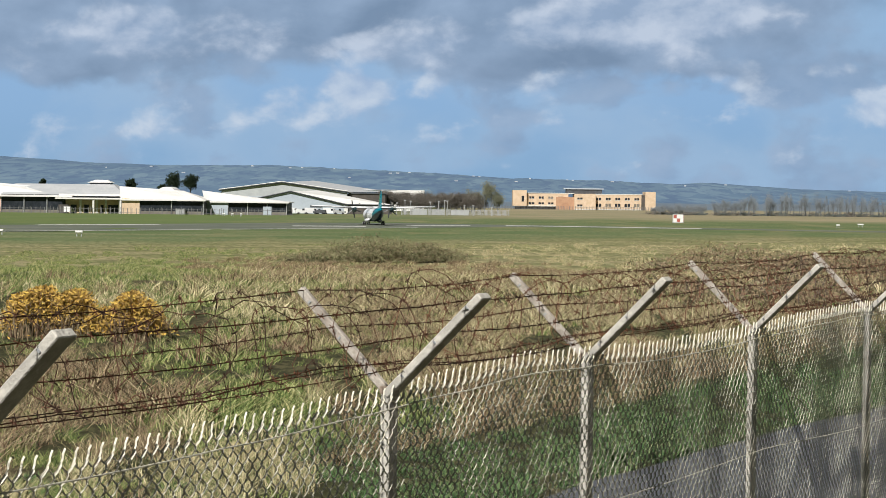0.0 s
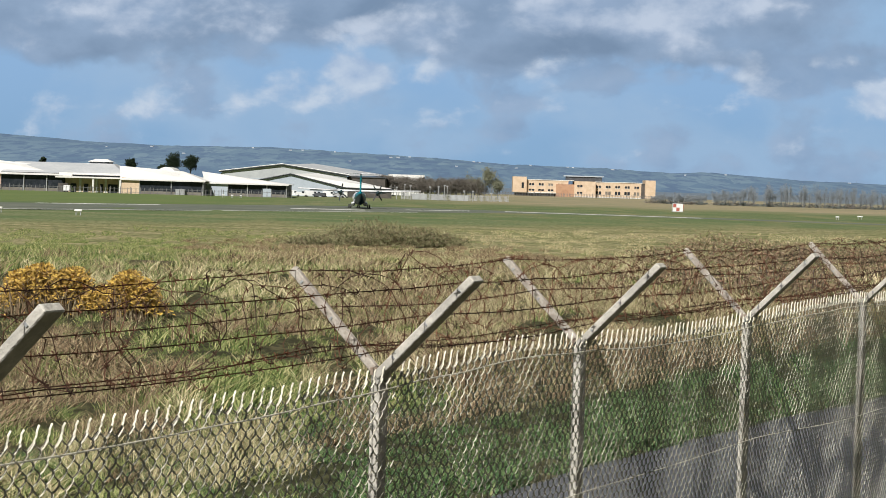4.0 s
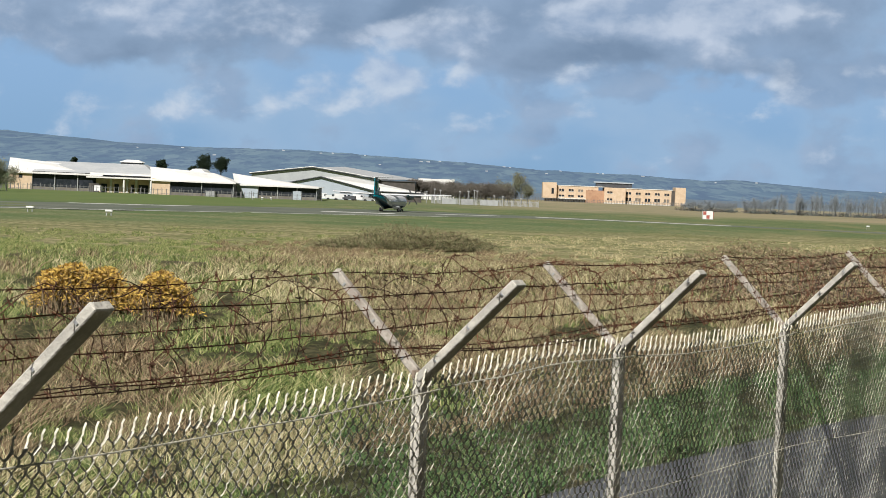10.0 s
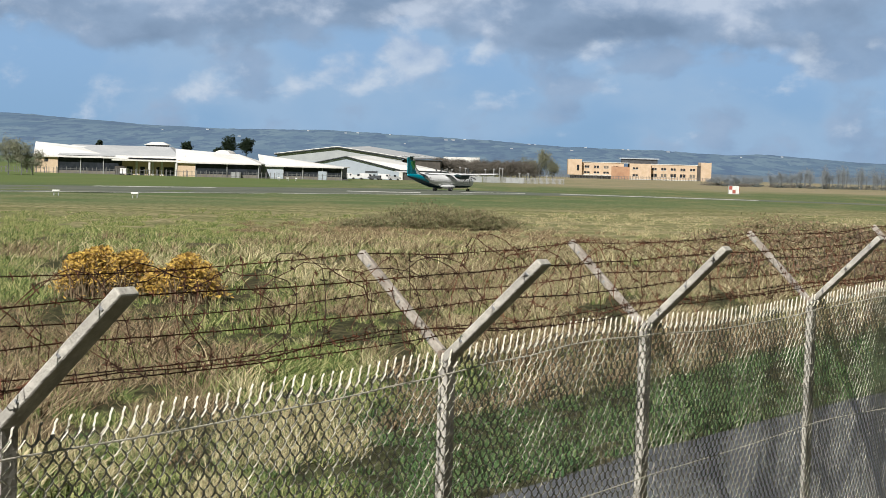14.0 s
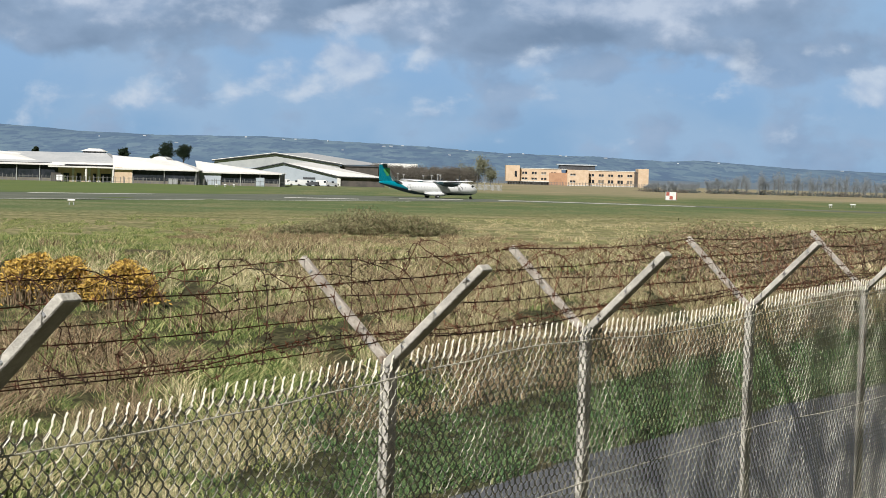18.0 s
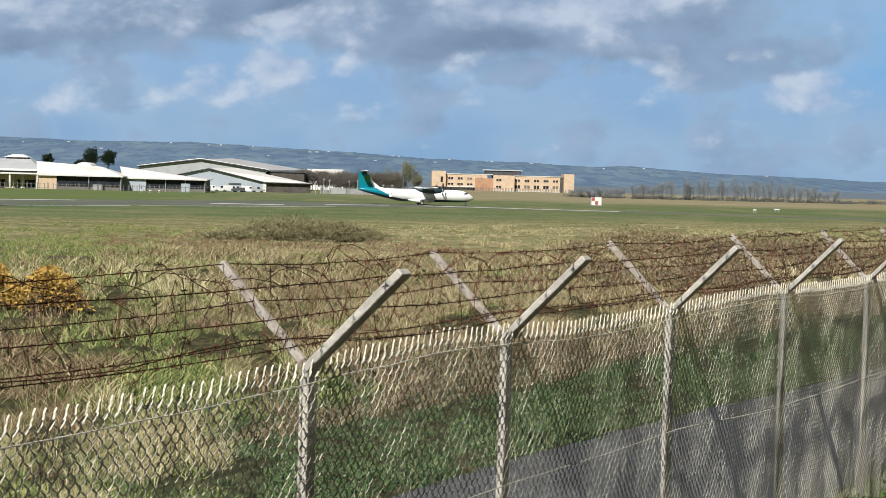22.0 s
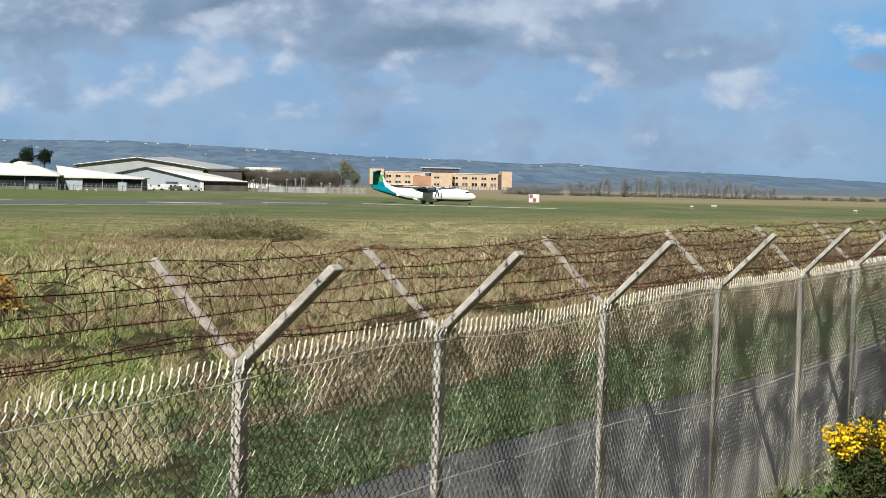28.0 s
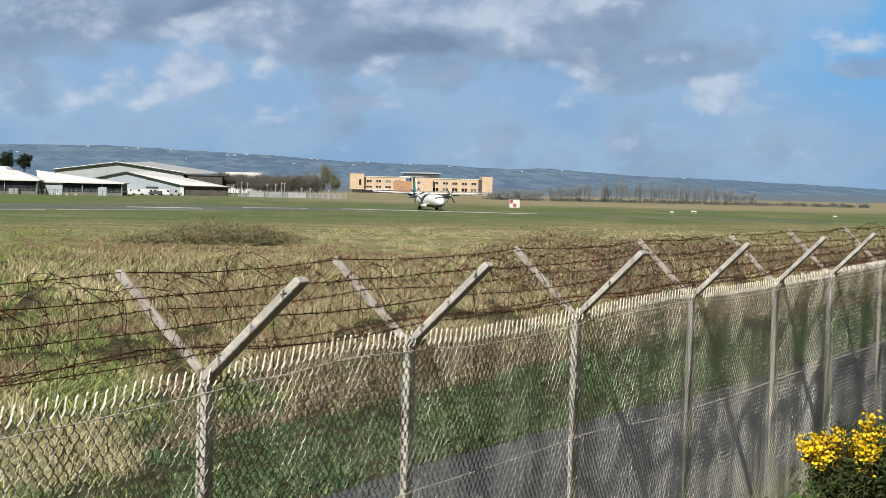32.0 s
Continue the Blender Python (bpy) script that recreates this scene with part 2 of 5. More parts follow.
WHITE_ROOF = material("white_metal_roof", (0.90, 0.89, 0.86), (0.80, 0.79, 0.76), 0.12, 0.5, 0, 0, 40, 0.12)
GREY_ROOF = material("grey_metal_roof", (0.48, 0.50, 0.52), (0.56, 0.57, 0.58), 0.15, 0.55, 0, 0, 40, 0.15)
BRICK = material("buff_brick", (0.60, 0.45, 0.31), (0.68, 0.53, 0.39), 0.4, 0.85, 0, 0.1, 6, 0.25)
BRICK_RED = material("red_brick", (0.42, 0.24, 0.15), (0.48, 0.29, 0.18), 0.4, 0.85, 0, 0, 6, 0.25)
CLAD_GREY = material("grey_cladding", (0.45, 0.47, 0.48), (0.38, 0.40, 0.42), 0.2, 0.5, 0, 0, 6, 0.12)
CLAD_LIGHT = material("light_cladding", (0.44, 0.49, 0.55), (0.38, 0.43, 0.49), 0.2, 0.5, 0, 0, 6, 0.12)
CLAD_DARK = material("dark_opening", (0.06, 0.055, 0.05), (0.10, 0.085, 0.075), 0.5, 0.6, 0, 0, 6, 0.3)
FASCIA = material("white_fascia", (0.75, 0.74, 0.70), (0.66, 0.65, 0.62), 0.5, 0.6)
DARK_TRIM = material("dark_trim", (0.05, 0.055, 0.065), (0.08, 0.085, 0.095), 0.5, 0.5)
GLASS_DARK = material("window_glass", (0.02, 0.025, 0.03), (0.035, 0.04, 0.05), 0.6, 0.25, spec=0.2)
BLIND = material("window_blind", (0.22, 0.20, 0.17), (0.16, 0.14, 0.12), 0.6, 0.4)
PALE_STEEL = material("pale_steel", (0.45, 0.46, 0.47), (0.36, 0.37, 0.38), 1.0, 0.5, 0.3)
PLANE_WHITE = material("plane_white", (0.86, 0.87, 0.88), (0.80, 0.81, 0.82), 0.3, 0.3, 0, 0, 6, 0.05)
PLANE_TEAL = material("plane_teal", (0.0, 0.22, 0.29), (0.0, 0.18, 0.24), 0.4, 0.3, 0, 0, 6, 0.05)
PLANE_DARK = material("plane_dark", (0.02, 0.045, 0.055), (0.03, 0.06, 0.07), 0.5, 0.35)
PLANE_GREEN = material("plane_green", (0.05, 0.30, 0.10), (0.10, 0.38, 0.12), 0.8, 0.35)
PLANE_GREY = material("plane_grey", (0.50, 0.52, 0.54), (0.42, 0.44, 0.46), 0.5, 0.4)
RUBBER = material("tyre_rubber", (0.018, 0.018, 0.02), (0.03, 0.03, 0.032), 3.0, 0.85)
BLADE = material("propeller_blade", (0.03, 0.035, 0.04), (0.05, 0.055, 0.06), 2.0, 0.45)
BARK = material("bark", (0.09, 0.07, 0.055), (0.14, 0.11, 0.085), 3.0, 0.95, 0, 0.5, 20, 0.3)
SIGN_RED = material("sign_red", (0.45, 0.12, 0.09), (0.38, 0.10, 0.08), 1.0, 0.6)
SIGN_WHITE = material("sign_white", (0.82, 0.82, 0.80), (0.74, 0.74, 0.72), 1.0, 0.6)
VAN_WHITE = material("vehicle_white", (0.80, 0.80, 0.80), (0.74, 0.74, 0.74), 0.8, 0.25)

STRAW = foliage("straw_blades", [(0.12, 0.10, 0.05), (0.50, 0.43, 0.24), (0.76, 0.67, 0.43), (0.13, 0.17, 0.055), (0.36, 0.29, 0.16), (0.60, 0.52, 0.31), (0.08, 0.065, 0.032)])
GREEN = foliage("green_blades", [(0.035, 0.055, 0.017), (0.155, 0.205, 0.060), (0.08, 0.125, 0.035), (0.30, 0.33, 0.12), (0.46, 0.42, 0.21), (0.17, 0.22, 0.065), (0.045, 0.065, 0.02)])
BRAMBLE = foliage("bramble_leaves", [(0.07, 0.048, 0.03), (0.24, 0.15, 0.10), (0.12, 0.135, 0.055), (0.33, 0.22, 0.15), (0.06, 0.065, 0.03), (0.46, 0.36, 0.25)])
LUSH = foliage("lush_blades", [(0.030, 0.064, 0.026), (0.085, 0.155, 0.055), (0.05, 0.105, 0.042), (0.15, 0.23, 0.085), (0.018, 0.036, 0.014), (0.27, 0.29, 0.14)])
DEAD = foliage("dead_stalks", [(0.035, 0.025, 0.016), (0.34, 0.25, 0.15), (0.13, 0.085, 0.05), (0.56, 0.46, 0.29), (0.06, 0.055, 0.025), (0.24, 0.155, 0.095), (0.03, 0.024, 0.015)])
HEATH = foliage("dead_bush_twigs", [(0.06, 0.065, 0.03), (0.30, 0.28, 0.15), (0.10, 0.115, 0.045), (0.26, 0.18, 0.125), (0.04, 0.045, 0.02), (0.40, 0.37, 0.22), (0.14, 0.16, 0.06)])
GORSE_GREEN = foliage("gorse_needles", [(0.03, 0.05, 0.015), (0.05, 0.075, 0.02), (0.06, 0.055, 0.02)])
GORSE_YELLOW = foliage("gorse_flowers", [(0.75, 0.48, 0.01), (0.85, 0.60, 0.02), (0.70, 0.42, 0.01)], 0.6)
GORSE_OCHRE = foliage("ochre_shoots", [(0.50, 0.30, 0.06), (0.70, 0.47, 0.11), (0.26, 0.16, 0.07), (0.62, 0.42, 0.09), (0.12, 0.08, 0.04), (0.56, 0.36, 0.08)])
# Tree line twigs, hedges and bark: bluish distance haze is put into these colours.
HAZED_TWIGS = foliage("hazed_twigs", [(0.20, 0.225, 0.25), (0.25, 0.27, 0.28), (0.16, 0.19, 0.215)])
HAZED_HEDGE = foliage("hazed_hedge_leaves", [(0.10, 0.115, 0.11), (0.14, 0.15, 0.14), (0.075, 0.09, 0.09)])
HAZED_BARK = material("hazed_bark", (0.17, 0.18, 0.19), (0.21, 0.22, 0.225), 0.5, 0.95)
PINE = foliage("pine_needles", [(0.012, 0.022, 0.012), (0.022, 0.035, 0.018)])
TWIGS = foliage("bare_twigs", [(0.13, 0.115, 0.10), (0.18, 0.16, 0.135), (0.105, 0.10, 0.092)])
WILLOW = foliage("spring_leaves", [(0.19, 0.20, 0.14), (0.24, 0.25, 0.165), (0.17, 0.17, 0.13)])
# White farmhouse walls, greyed blue with the haze in their colour.
HAZED_WALL = material("hazed_house_wall", (0.42, 0.45, 0.49), (0.34, 0.38, 0.42), 0.5, 0.7)


# ---- mesh helpers ----
def mesh_of(name, verts, faces):
    me = bpy.data.meshes.new(name)
    me.from_pydata(verts, [], faces)
    me.update()
    return me


def part(name, bm, mat, parent=None, label=""):
    """Links a bmesh or a mesh as one object under a thing or a part."""
    if isinstance(bm, bmesh.types.BMesh):
        me = bpy.data.meshes.new(name)
        bmesh.ops.recalc_face_normals(bm, faces=bm.faces)
        bm.to_mesh(me)
        bm.free()
    else:
        me = bm
    if not me.materials:
        for one in mat if isinstance(mat, (list, tuple)) else [mat]:
            me.materials.append(one)
    ob = new(name, me)
    if parent is not None:
        ob.parent = parent
    if label:
        tagged(ob, label)
    return ob


def empty(name, m=None, label="", category="", group="", kind=""):
    ob = new(name)
    ob.empty_display_size = 0.2
    if m is not None:
        ob.matrix_world = m
    return tagged(ob, label, category, group, kind)


def box(bm, x0, x1, y0, y1, z0, z1, m=None):
    """A box between two corners, optionally turned by m."""
    vs = [bm.verts.new((x, y, z)) for z in (z0, z1) for y in (y0, y1) for x in (x0, x1)]
    if m is not None:
        for v in vs:
            v.co = m @ v.co
    for f in ((0, 1, 3, 2), (4, 6, 7, 5), (0, 4, 5, 1), (2, 3, 7, 6), (0, 2, 6, 4), (1, 5, 7, 3)):
        bm.faces.new([vs[i] for i in f])
    return vs


def boxed(*dims, m=None, bevel=0.0):
    bm = bmesh.new()
    box(bm, *dims, m=m)
    if bevel:
        bmesh.ops.bevel(bm, geom=bm.edges[:], offset=bevel, segments=1, affect="EDGES")
    return bm


def loft(rings, close_ends=True, bm=None):
    """Skins a row of rings of equal length."""
    bm = bm or bmesh.new()
    rows = [[bm.verts.new(p) for p in ring] for ring in rings]
    for a, b in zip(rows, rows[1:]):
        for i in range(len(a)):
            j = (i + 1) % len(a)
            bm.faces.new((a[i], a[j], b[j], b[i]))
    if close_ends:
        bm.faces.new(rows[0][::-1])
        bm.faces.new(rows[-1])
    return bm


def tube(points, radius, sides=4, bm=None, taper=1.0):
    """A tube along a line of points."""
    pts = [Vector(p) for p in points]
    rings = []
    for i, p in enumerate(pts):
        way = (pts[min(i + 1, len(pts) - 1)] - pts[max(i - 1, 0)]).normalized()
        side = way.orthogonal().normalized() if abs(way.z) > 0.95 else way.cross(Vector((0, 0, 1))).normalized()
        up = side.cross(way)
        r = radius * (1 + (taper - 1) * i / max(len(pts) - 1, 1))
        rings.append([p + r * (math.cos(2 * math.pi * k / sides) * side + math.sin(2 * math.pi * k / sides) * up) for k in range(sides)])
    return loft(rings, True, bm)


class Soup:
    """Collects many small faces quickly for one mesh."""

    def __init__(self):
        self.verts, self.faces = [], []

    def tri(self, a, b, c):
        n = len(self.verts)
        self.verts += [tuple(a), tuple(b), tuple(c)]
        self.faces.append((n, n + 1, n + 2))

    def quad(self, a, b, c, d):
        n = len(self.verts)
        self.verts += [tuple(a), tuple(b), tuple(c), tuple(d)]
        self.faces.append((n, n + 1, n + 2, n + 3))

    def wire(self, points, radius, sides=3):
        """A thin tube, its sides joined, with open ends."""
        n, count = len(self.verts), len(points)
        pts = [Vector(p) for p in points]
        for i, p in enumerate(pts):
            way = (pts[min(i + 1, count - 1)] - pts[max(i - 1, 0)]).normalized()
            side = way.orthogonal().normalized()
            up = side.cross(way)
            for k in range(sides):
                a = 2 * math.pi * k / sides
                self.verts.append(tuple(p + radius * (math.cos(a) * side + math.sin(a) * up)))
        for i in range(count - 1):
            for k in range(sides):
                j = (k + 1) % sides
                self.faces.append((n + i * sides + k, n + i * sides + j, n + (i + 1) * sides + j, n + (i + 1) * sides + k))

    def mesh(self, name):
        return mesh_of(name, self.verts, self.faces)


def smooth(ob):
    ob.data.polygons.foreach_set("use_smooth", [True] * len(ob.data.polygons))
    return ob


# ---- the ground: high by the fence, falling gently to the airfield ----
FENCE_AT = Vector((-0.192, 9.252, 0))
ALONG, TOWARDS = Vector((0.4195, 0.9078, 0)), Vector((0.9078, -0.4195, 0))
NEAR_Z = 3.65


def ease(v, low, high):
    s = min(max((v - low) / (high - low), 0.0), 1.0)
    return s * s * (3 - 2 * s)


def ground_z(x, y):
    z = NEAR_Z * (1 - ease(y, 30, 230))
    out = (x - FENCE_AT.x) * TOWARDS.x + (y - FENCE_AT.y) * TOWARDS.y
    if out > 0.3 and y < 120:
        z += 1.2 * ease(out, 0.4, 3.6) * (1 - ease(y, 20, 90))
    if 14 < y < 400 and out < -4.5:
        z += 0.12 * noise.noise((x * 0.11, y * 0.07, 0)) * ease(-out, 4.5, 9)
    return z


def fence_point(s, u=0.0, z=0.0):
    """A place by metres along the fence and metres beyond it."""
    p = FENCE_AT + ALONG * float(s) - TOWARDS * float(u)
    return Vector((p.x, p.y, z))


def graded(low, a, b, high, step, growth=1.12):
    vals = list(np.arange(a, b + step / 2, step))
    v, d = b, step
    while v < high:
        d *= growth
        v = min(v + d, high)
        vals.append(v)
    v, d = a, step
    while v > low:
        d *= growth
        v = max(v - d, low)
        vals.insert(0, v)
    return vals


def ground_material():
    """Rough straw and green grass near, mown green on the airfield, pale dry strips."""
    m = bpy.data.materials.new("airfield_grass")
    m.use_nodes = True
    nt = Nodes(m.node_tree)
    shader = m.node_tree.nodes["Principled BSDF"]
    where = m.node_tree.nodes.new("ShaderNodeTexCoord").outputs["Object"]
    xyz = m.node_tree.nodes.new("ShaderNodeSeparateXYZ")
    nt.put(xyz.inputs[0], where)
    x, y = xyz.outputs[0], xyz.outputs[1]
    patch = nt.noise(nt.scaled(where, 0.05, 0.022, 0.05), 1.0, 6.0, 0.6)
    tuft = nt.noise(nt.scaled(where, 1.2, 0.5, 1.0), 1.0, 6.0, 0.65)
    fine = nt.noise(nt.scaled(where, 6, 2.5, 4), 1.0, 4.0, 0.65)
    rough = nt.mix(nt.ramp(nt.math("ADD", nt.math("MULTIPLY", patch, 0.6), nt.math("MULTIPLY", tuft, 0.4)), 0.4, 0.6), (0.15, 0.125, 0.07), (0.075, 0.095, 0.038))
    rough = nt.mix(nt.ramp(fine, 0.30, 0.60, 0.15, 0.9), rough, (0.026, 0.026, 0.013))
    thatch = nt.mix(nt.ramp(nt.noise(nt.scaled(where, 0.05, 0.16, 0.05), 1.0, 5.0, 0.6), 0.40, 0.60), (0.42, 0.36, 0.21), (0.22, 0.235, 0.10))
    rough = nt.mix(nt.ramp(y, 75.0, 160.0, 0.0, 0.85), rough, nt.mix(nt.ramp(tuft, 0.42, 0.62, 0.0, 0.85), thatch, (0.10, 0.11, 0.045)))
    mown = nt.mix(nt.ramp(patch, 0.35, 0.65), (0.11, 0.16, 0.07), (0.155, 0.19, 0.092))
    streak = nt.noise(nt.scaled(where, 0.012, 0.09, 0.05), 1.0, 4.0, 0.6)
    mown = nt.mix(nt.ramp(streak, 0.50, 0.68, 0.0, 0.65), mown, (0.29, 0.27, 0.165))
    mown = nt.mix(nt.ramp(tuft, 0.4, 0.65, 0.0, 0.8), mown, (0.09, 0.115, 0.045))
    scrub = nt.noise(nt.scaled(where, 0.06, 0.012, 0.05), 1.0, 6.0, 0.7)
    mown = nt.mix(nt.ramp(scrub, 0.48, 0.66, 0.0, 0.6), mown, (0.25, 0.225, 0.12))
    start = nt.math("ADD", nt.math("SUBTRACT", y, nt.math("MULTIPLY", x, 0.9)), nt.math("MULTIPLY", patch, 60.0))
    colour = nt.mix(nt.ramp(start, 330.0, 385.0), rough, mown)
    dry = nt.math("MULTIPLY", nt.ramp(nt.math("SUBTRACT", y, nt.math("MULTIPLY", patch, 160.0)), 520.0, 640.0), nt.ramp(streak, 0.36, 0.58, 0.45, 0.9))
    dry = nt.math("MULTIPLY", dry, nt.ramp(nt.math("ADD", x, nt.math("MULTIPLY", patch, 60.0)), 10.0, 70.0, 0.25, 1.0))
    colour = nt.mix(dry, colour, nt.mix(nt.ramp(tuft, 0.4, 0.6), (0.30, 0.25, 0.165), (0.36, 0.30, 0.20)))
    # Far ground turns blue: distance haze painted into its colour.
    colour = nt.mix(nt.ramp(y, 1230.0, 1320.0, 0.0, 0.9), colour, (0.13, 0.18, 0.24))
    green_back = nt.math("MULTIPLY", nt.ramp(x, -30.0, -60.0), nt.ramp(y, 440.0, 470.0))
    colour = nt.mix(nt.math("MULTIPLY", green_back, 0.8), colour, (0.125, 0.17, 0.06))
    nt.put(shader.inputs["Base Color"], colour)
    shader.inputs["Roughness"].default_value = 1.0
    shader.inputs["Specular IOR Level"].default_value = 0.1
    bump = m.node_tree.nodes.new("ShaderNodeBump")
    bump.inputs["Strength"].default_value, bump.inputs["Distance"].default_value = 0.7, 0.12
    nt.put(bump.inputs["Height"], tuft)
    nt.put(shader.inputs["Normal"], bump.outputs[0])
    return m


def sheet(name, xs, ys, height):
    verts = [(x, y, height(x, y)) for y in ys for x in xs]
    w = len(xs)
    faces = [(j * w + i, j * w + i + 1, (j + 1) * w + i + 1, (j + 1) * w + i) for j in range(len(ys) - 1) for i in range(w - 1)]
    return mesh_of(name, verts, faces)


xs = graded(-4200, -30, 40, 4200, 1.0)
ys = graded(-900, -12, 70, 4700, 1.0, 1.07)
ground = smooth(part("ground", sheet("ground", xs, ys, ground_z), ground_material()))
tagged(ground, "rough straw and green airfield grassland falling gently to mown turf", "ground", kind="structure")


def hill_material():
    m = bpy.data.materials.new("hazed_hill_fields")
    m.use_nodes = True
    nt = Nodes(m.node_tree)
    shader = m.node_tree.nodes["Principled BSDF"]
    where = m.node_tree.nodes.new("ShaderNodeTexCoord").outputs["Object"]
    cells = m.node_tree.nodes.new("ShaderNodeTexVoronoi")
    nt.put(cells.inputs["Vector"], nt.scaled(where, 0.03, 0.0015, 0.14))
    cells.inputs["Scale"].default_value = 1.0
    tone = m.node_tree.nodes.new("ShaderNodeSeparateColor")
    nt.put(tone.inputs[0], cells.outputs["Color"])
    wood = nt.noise(nt.scaled(where, 0.045, 0.002, 0.2), 1.0, 6.0, 0.65)
    # Distance haze is mixed into these field and wood colours.
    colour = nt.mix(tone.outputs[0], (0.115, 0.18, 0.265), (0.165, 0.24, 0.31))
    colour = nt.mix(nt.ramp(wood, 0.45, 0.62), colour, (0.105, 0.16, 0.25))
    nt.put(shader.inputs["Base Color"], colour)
    shader.inputs["Roughness"].default_value = 1.0
    shader.inputs["Specular IOR Level"].default_value = 0.0
    return m


RIDGE_X = (-2200, -870, -640, -500, -310, -46, 116, 300, 410, 460, 560, 640, 800, 1100, 2200)
RIDGE_Z = (80, 74, 60, 56, 58.5, 48.5, 39.5, 37, 31.5, 35.5, 30, 25, 22, 11, 8)


def hill_top(x):
    """The far ridge: highest to the west, sinking in shoulders to the east."""
    z = float(np.interp(x, RIDGE_X, RIDGE_Z))
    return z + 0.9 * noise.noise((x * 0.03, 7.7, 0)) + 0.7 * noise.noise((x * 0.11, 1.3, 0)) + 1.5 * max(0.0, noise.noise((x * 0.31, 4.3, 0)) - 0.15)


def hill_z(x, y):
    k = ease(y, 2700, 4000)
    base = -2 + (hill_top(x * 4000 / y) * y / 4000 + 2) * k
    if y > 4000:
        base -= (y - 4000) * 0.06
    return base + 2.0 * k * (1 - k) * 4 * noise.noise((x * 0.006, y * 0.004, 5))


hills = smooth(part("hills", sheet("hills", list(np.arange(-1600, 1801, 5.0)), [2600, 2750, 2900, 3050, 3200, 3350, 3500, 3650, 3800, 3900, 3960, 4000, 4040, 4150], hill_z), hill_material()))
tagged(hills, "long hill ridge of fields and woods, its blue-green haze painted on", "hills", kind="structure")

# ---- perimeter road inside the fence ----
def road_edge(s):
    return 3.85 - 0.75 * ease(s, 13, 27) + 0.12 * noise.noise((s * 0.45, 0, 2)) + 0.05 * noise.noise((s * 2.1, 4, 2))


def road_mesh():
    verts, faces = [], []
    ss = np.arange(-25, 75, 0.4)
    for s in ss:
        near = 0.45 + 0.15 * noise.noise((s * 0.5, 9, 2))
        for f in (0.0, 0.33, 0.66, 1.0):
            p = fence_point(s, near + (road_edge(s) - near) * f)
            verts.append((p.x, p.y, ground_z(p.x, p.y) + 0.02 + 0.05 * (1 - (2 * f - 1) ** 2)))
    for i in range(len(ss) - 1):
        for k in range(3):
            faces.append((i * 4 + k, i * 4 + k + 1, i * 4 + k + 5, i * 4 + k + 4))
    return mesh_of("road", verts, faces)


road = tagged(smooth(part("road", road_mesh(), ASPHALT)), "worn grey asphalt perimeter road beside the fence", "road", kind="structure")


# ---- runway and its paint ----
def ribbon(name, near, far, z, mat):
    """A flat strip between two edge lines of equally many points, drawn smoothly through them."""
    def dense(line):
        out = []
        for i in range(len(line) - 1):
            p0, p1, p2, p3 = (Vector(line[min(max(k, 0), len(line) - 1)]) for k in (i - 1, i, i + 1, i + 2))
            for t in (0, 0.125, 0.25, 0.375, 0.5, 0.625, 0.75, 0.875):
                out.append(0.5 * (2 * p1 + (p2 - p0) * t + (2 * p0 - 5 * p1 + 4 * p2 - p3) * t * t + (3 * p1 - p0 - 3 * p2 + p3) * t ** 3))
        return out + [Vector(line[-1])]
    a, b = dense(near), dense(far)
    verts = [(p.x, p.y, z) for p in a] + [(p.x, p.y, z) for p in b]
    n = len(a)
    return part(name, mesh_of(name, verts, [(i, i + 1, n + i + 1, n + i) for i in range(n - 1)]), mat)


runway = ribbon("runway", [(-330, 180), (-160, 262), (-77, 350), (-37, 405), (-8, 447), (25, 483), (60, 470), (110, 445)],
                [(-330, 270), (-170, 335), (-92, 420), (-58, 470), (-20, 520), (25, 508), (62, 490), (115, 460)], 0.02, RUNWAY)
tagged(runway, "grey asphalt runway crossing the airfield", "runway", kind="structure")


def stripe(points, width):
    """A painted line of a given depth on the runway."""
    ob = ribbon("runway_line", points, [(x, y + width) for x, y in points], 0.03, PAINT)
    return tagged(ob, "long white painted runway line", "runway line", group="runway lines", kind="structure")


stripe([(-160, 264), (-77, 353), (-37, 407), (-5, 449)], 2.6)
stripe([(-79, 431), (-68, 442), (-58, 454)], 6.0)
stripe([(-31, 454), (-24, 456), (-16, 458)], 7.0)
stripe([(-8, 481), (0, 487), (6, 492)], 5.0)
stripe([(14, 497), (35, 489), (56, 480)], 6.0)

# ---- the fence ----
POST_S = [-6.0, -3.02, -0.07, 2.21, 5.05, 7.93, 10.90, 13.38, 16.3, 19.3, 22.2, 25.1, 28.0, 30.9]
FORK, ARM = 2.05, 0.40
TURN = Matrix((TOWARDS, ALONG, Vector((0, 0, 1)))).transposed().to_4x4()  # local x: towards the path, y: along, z: up


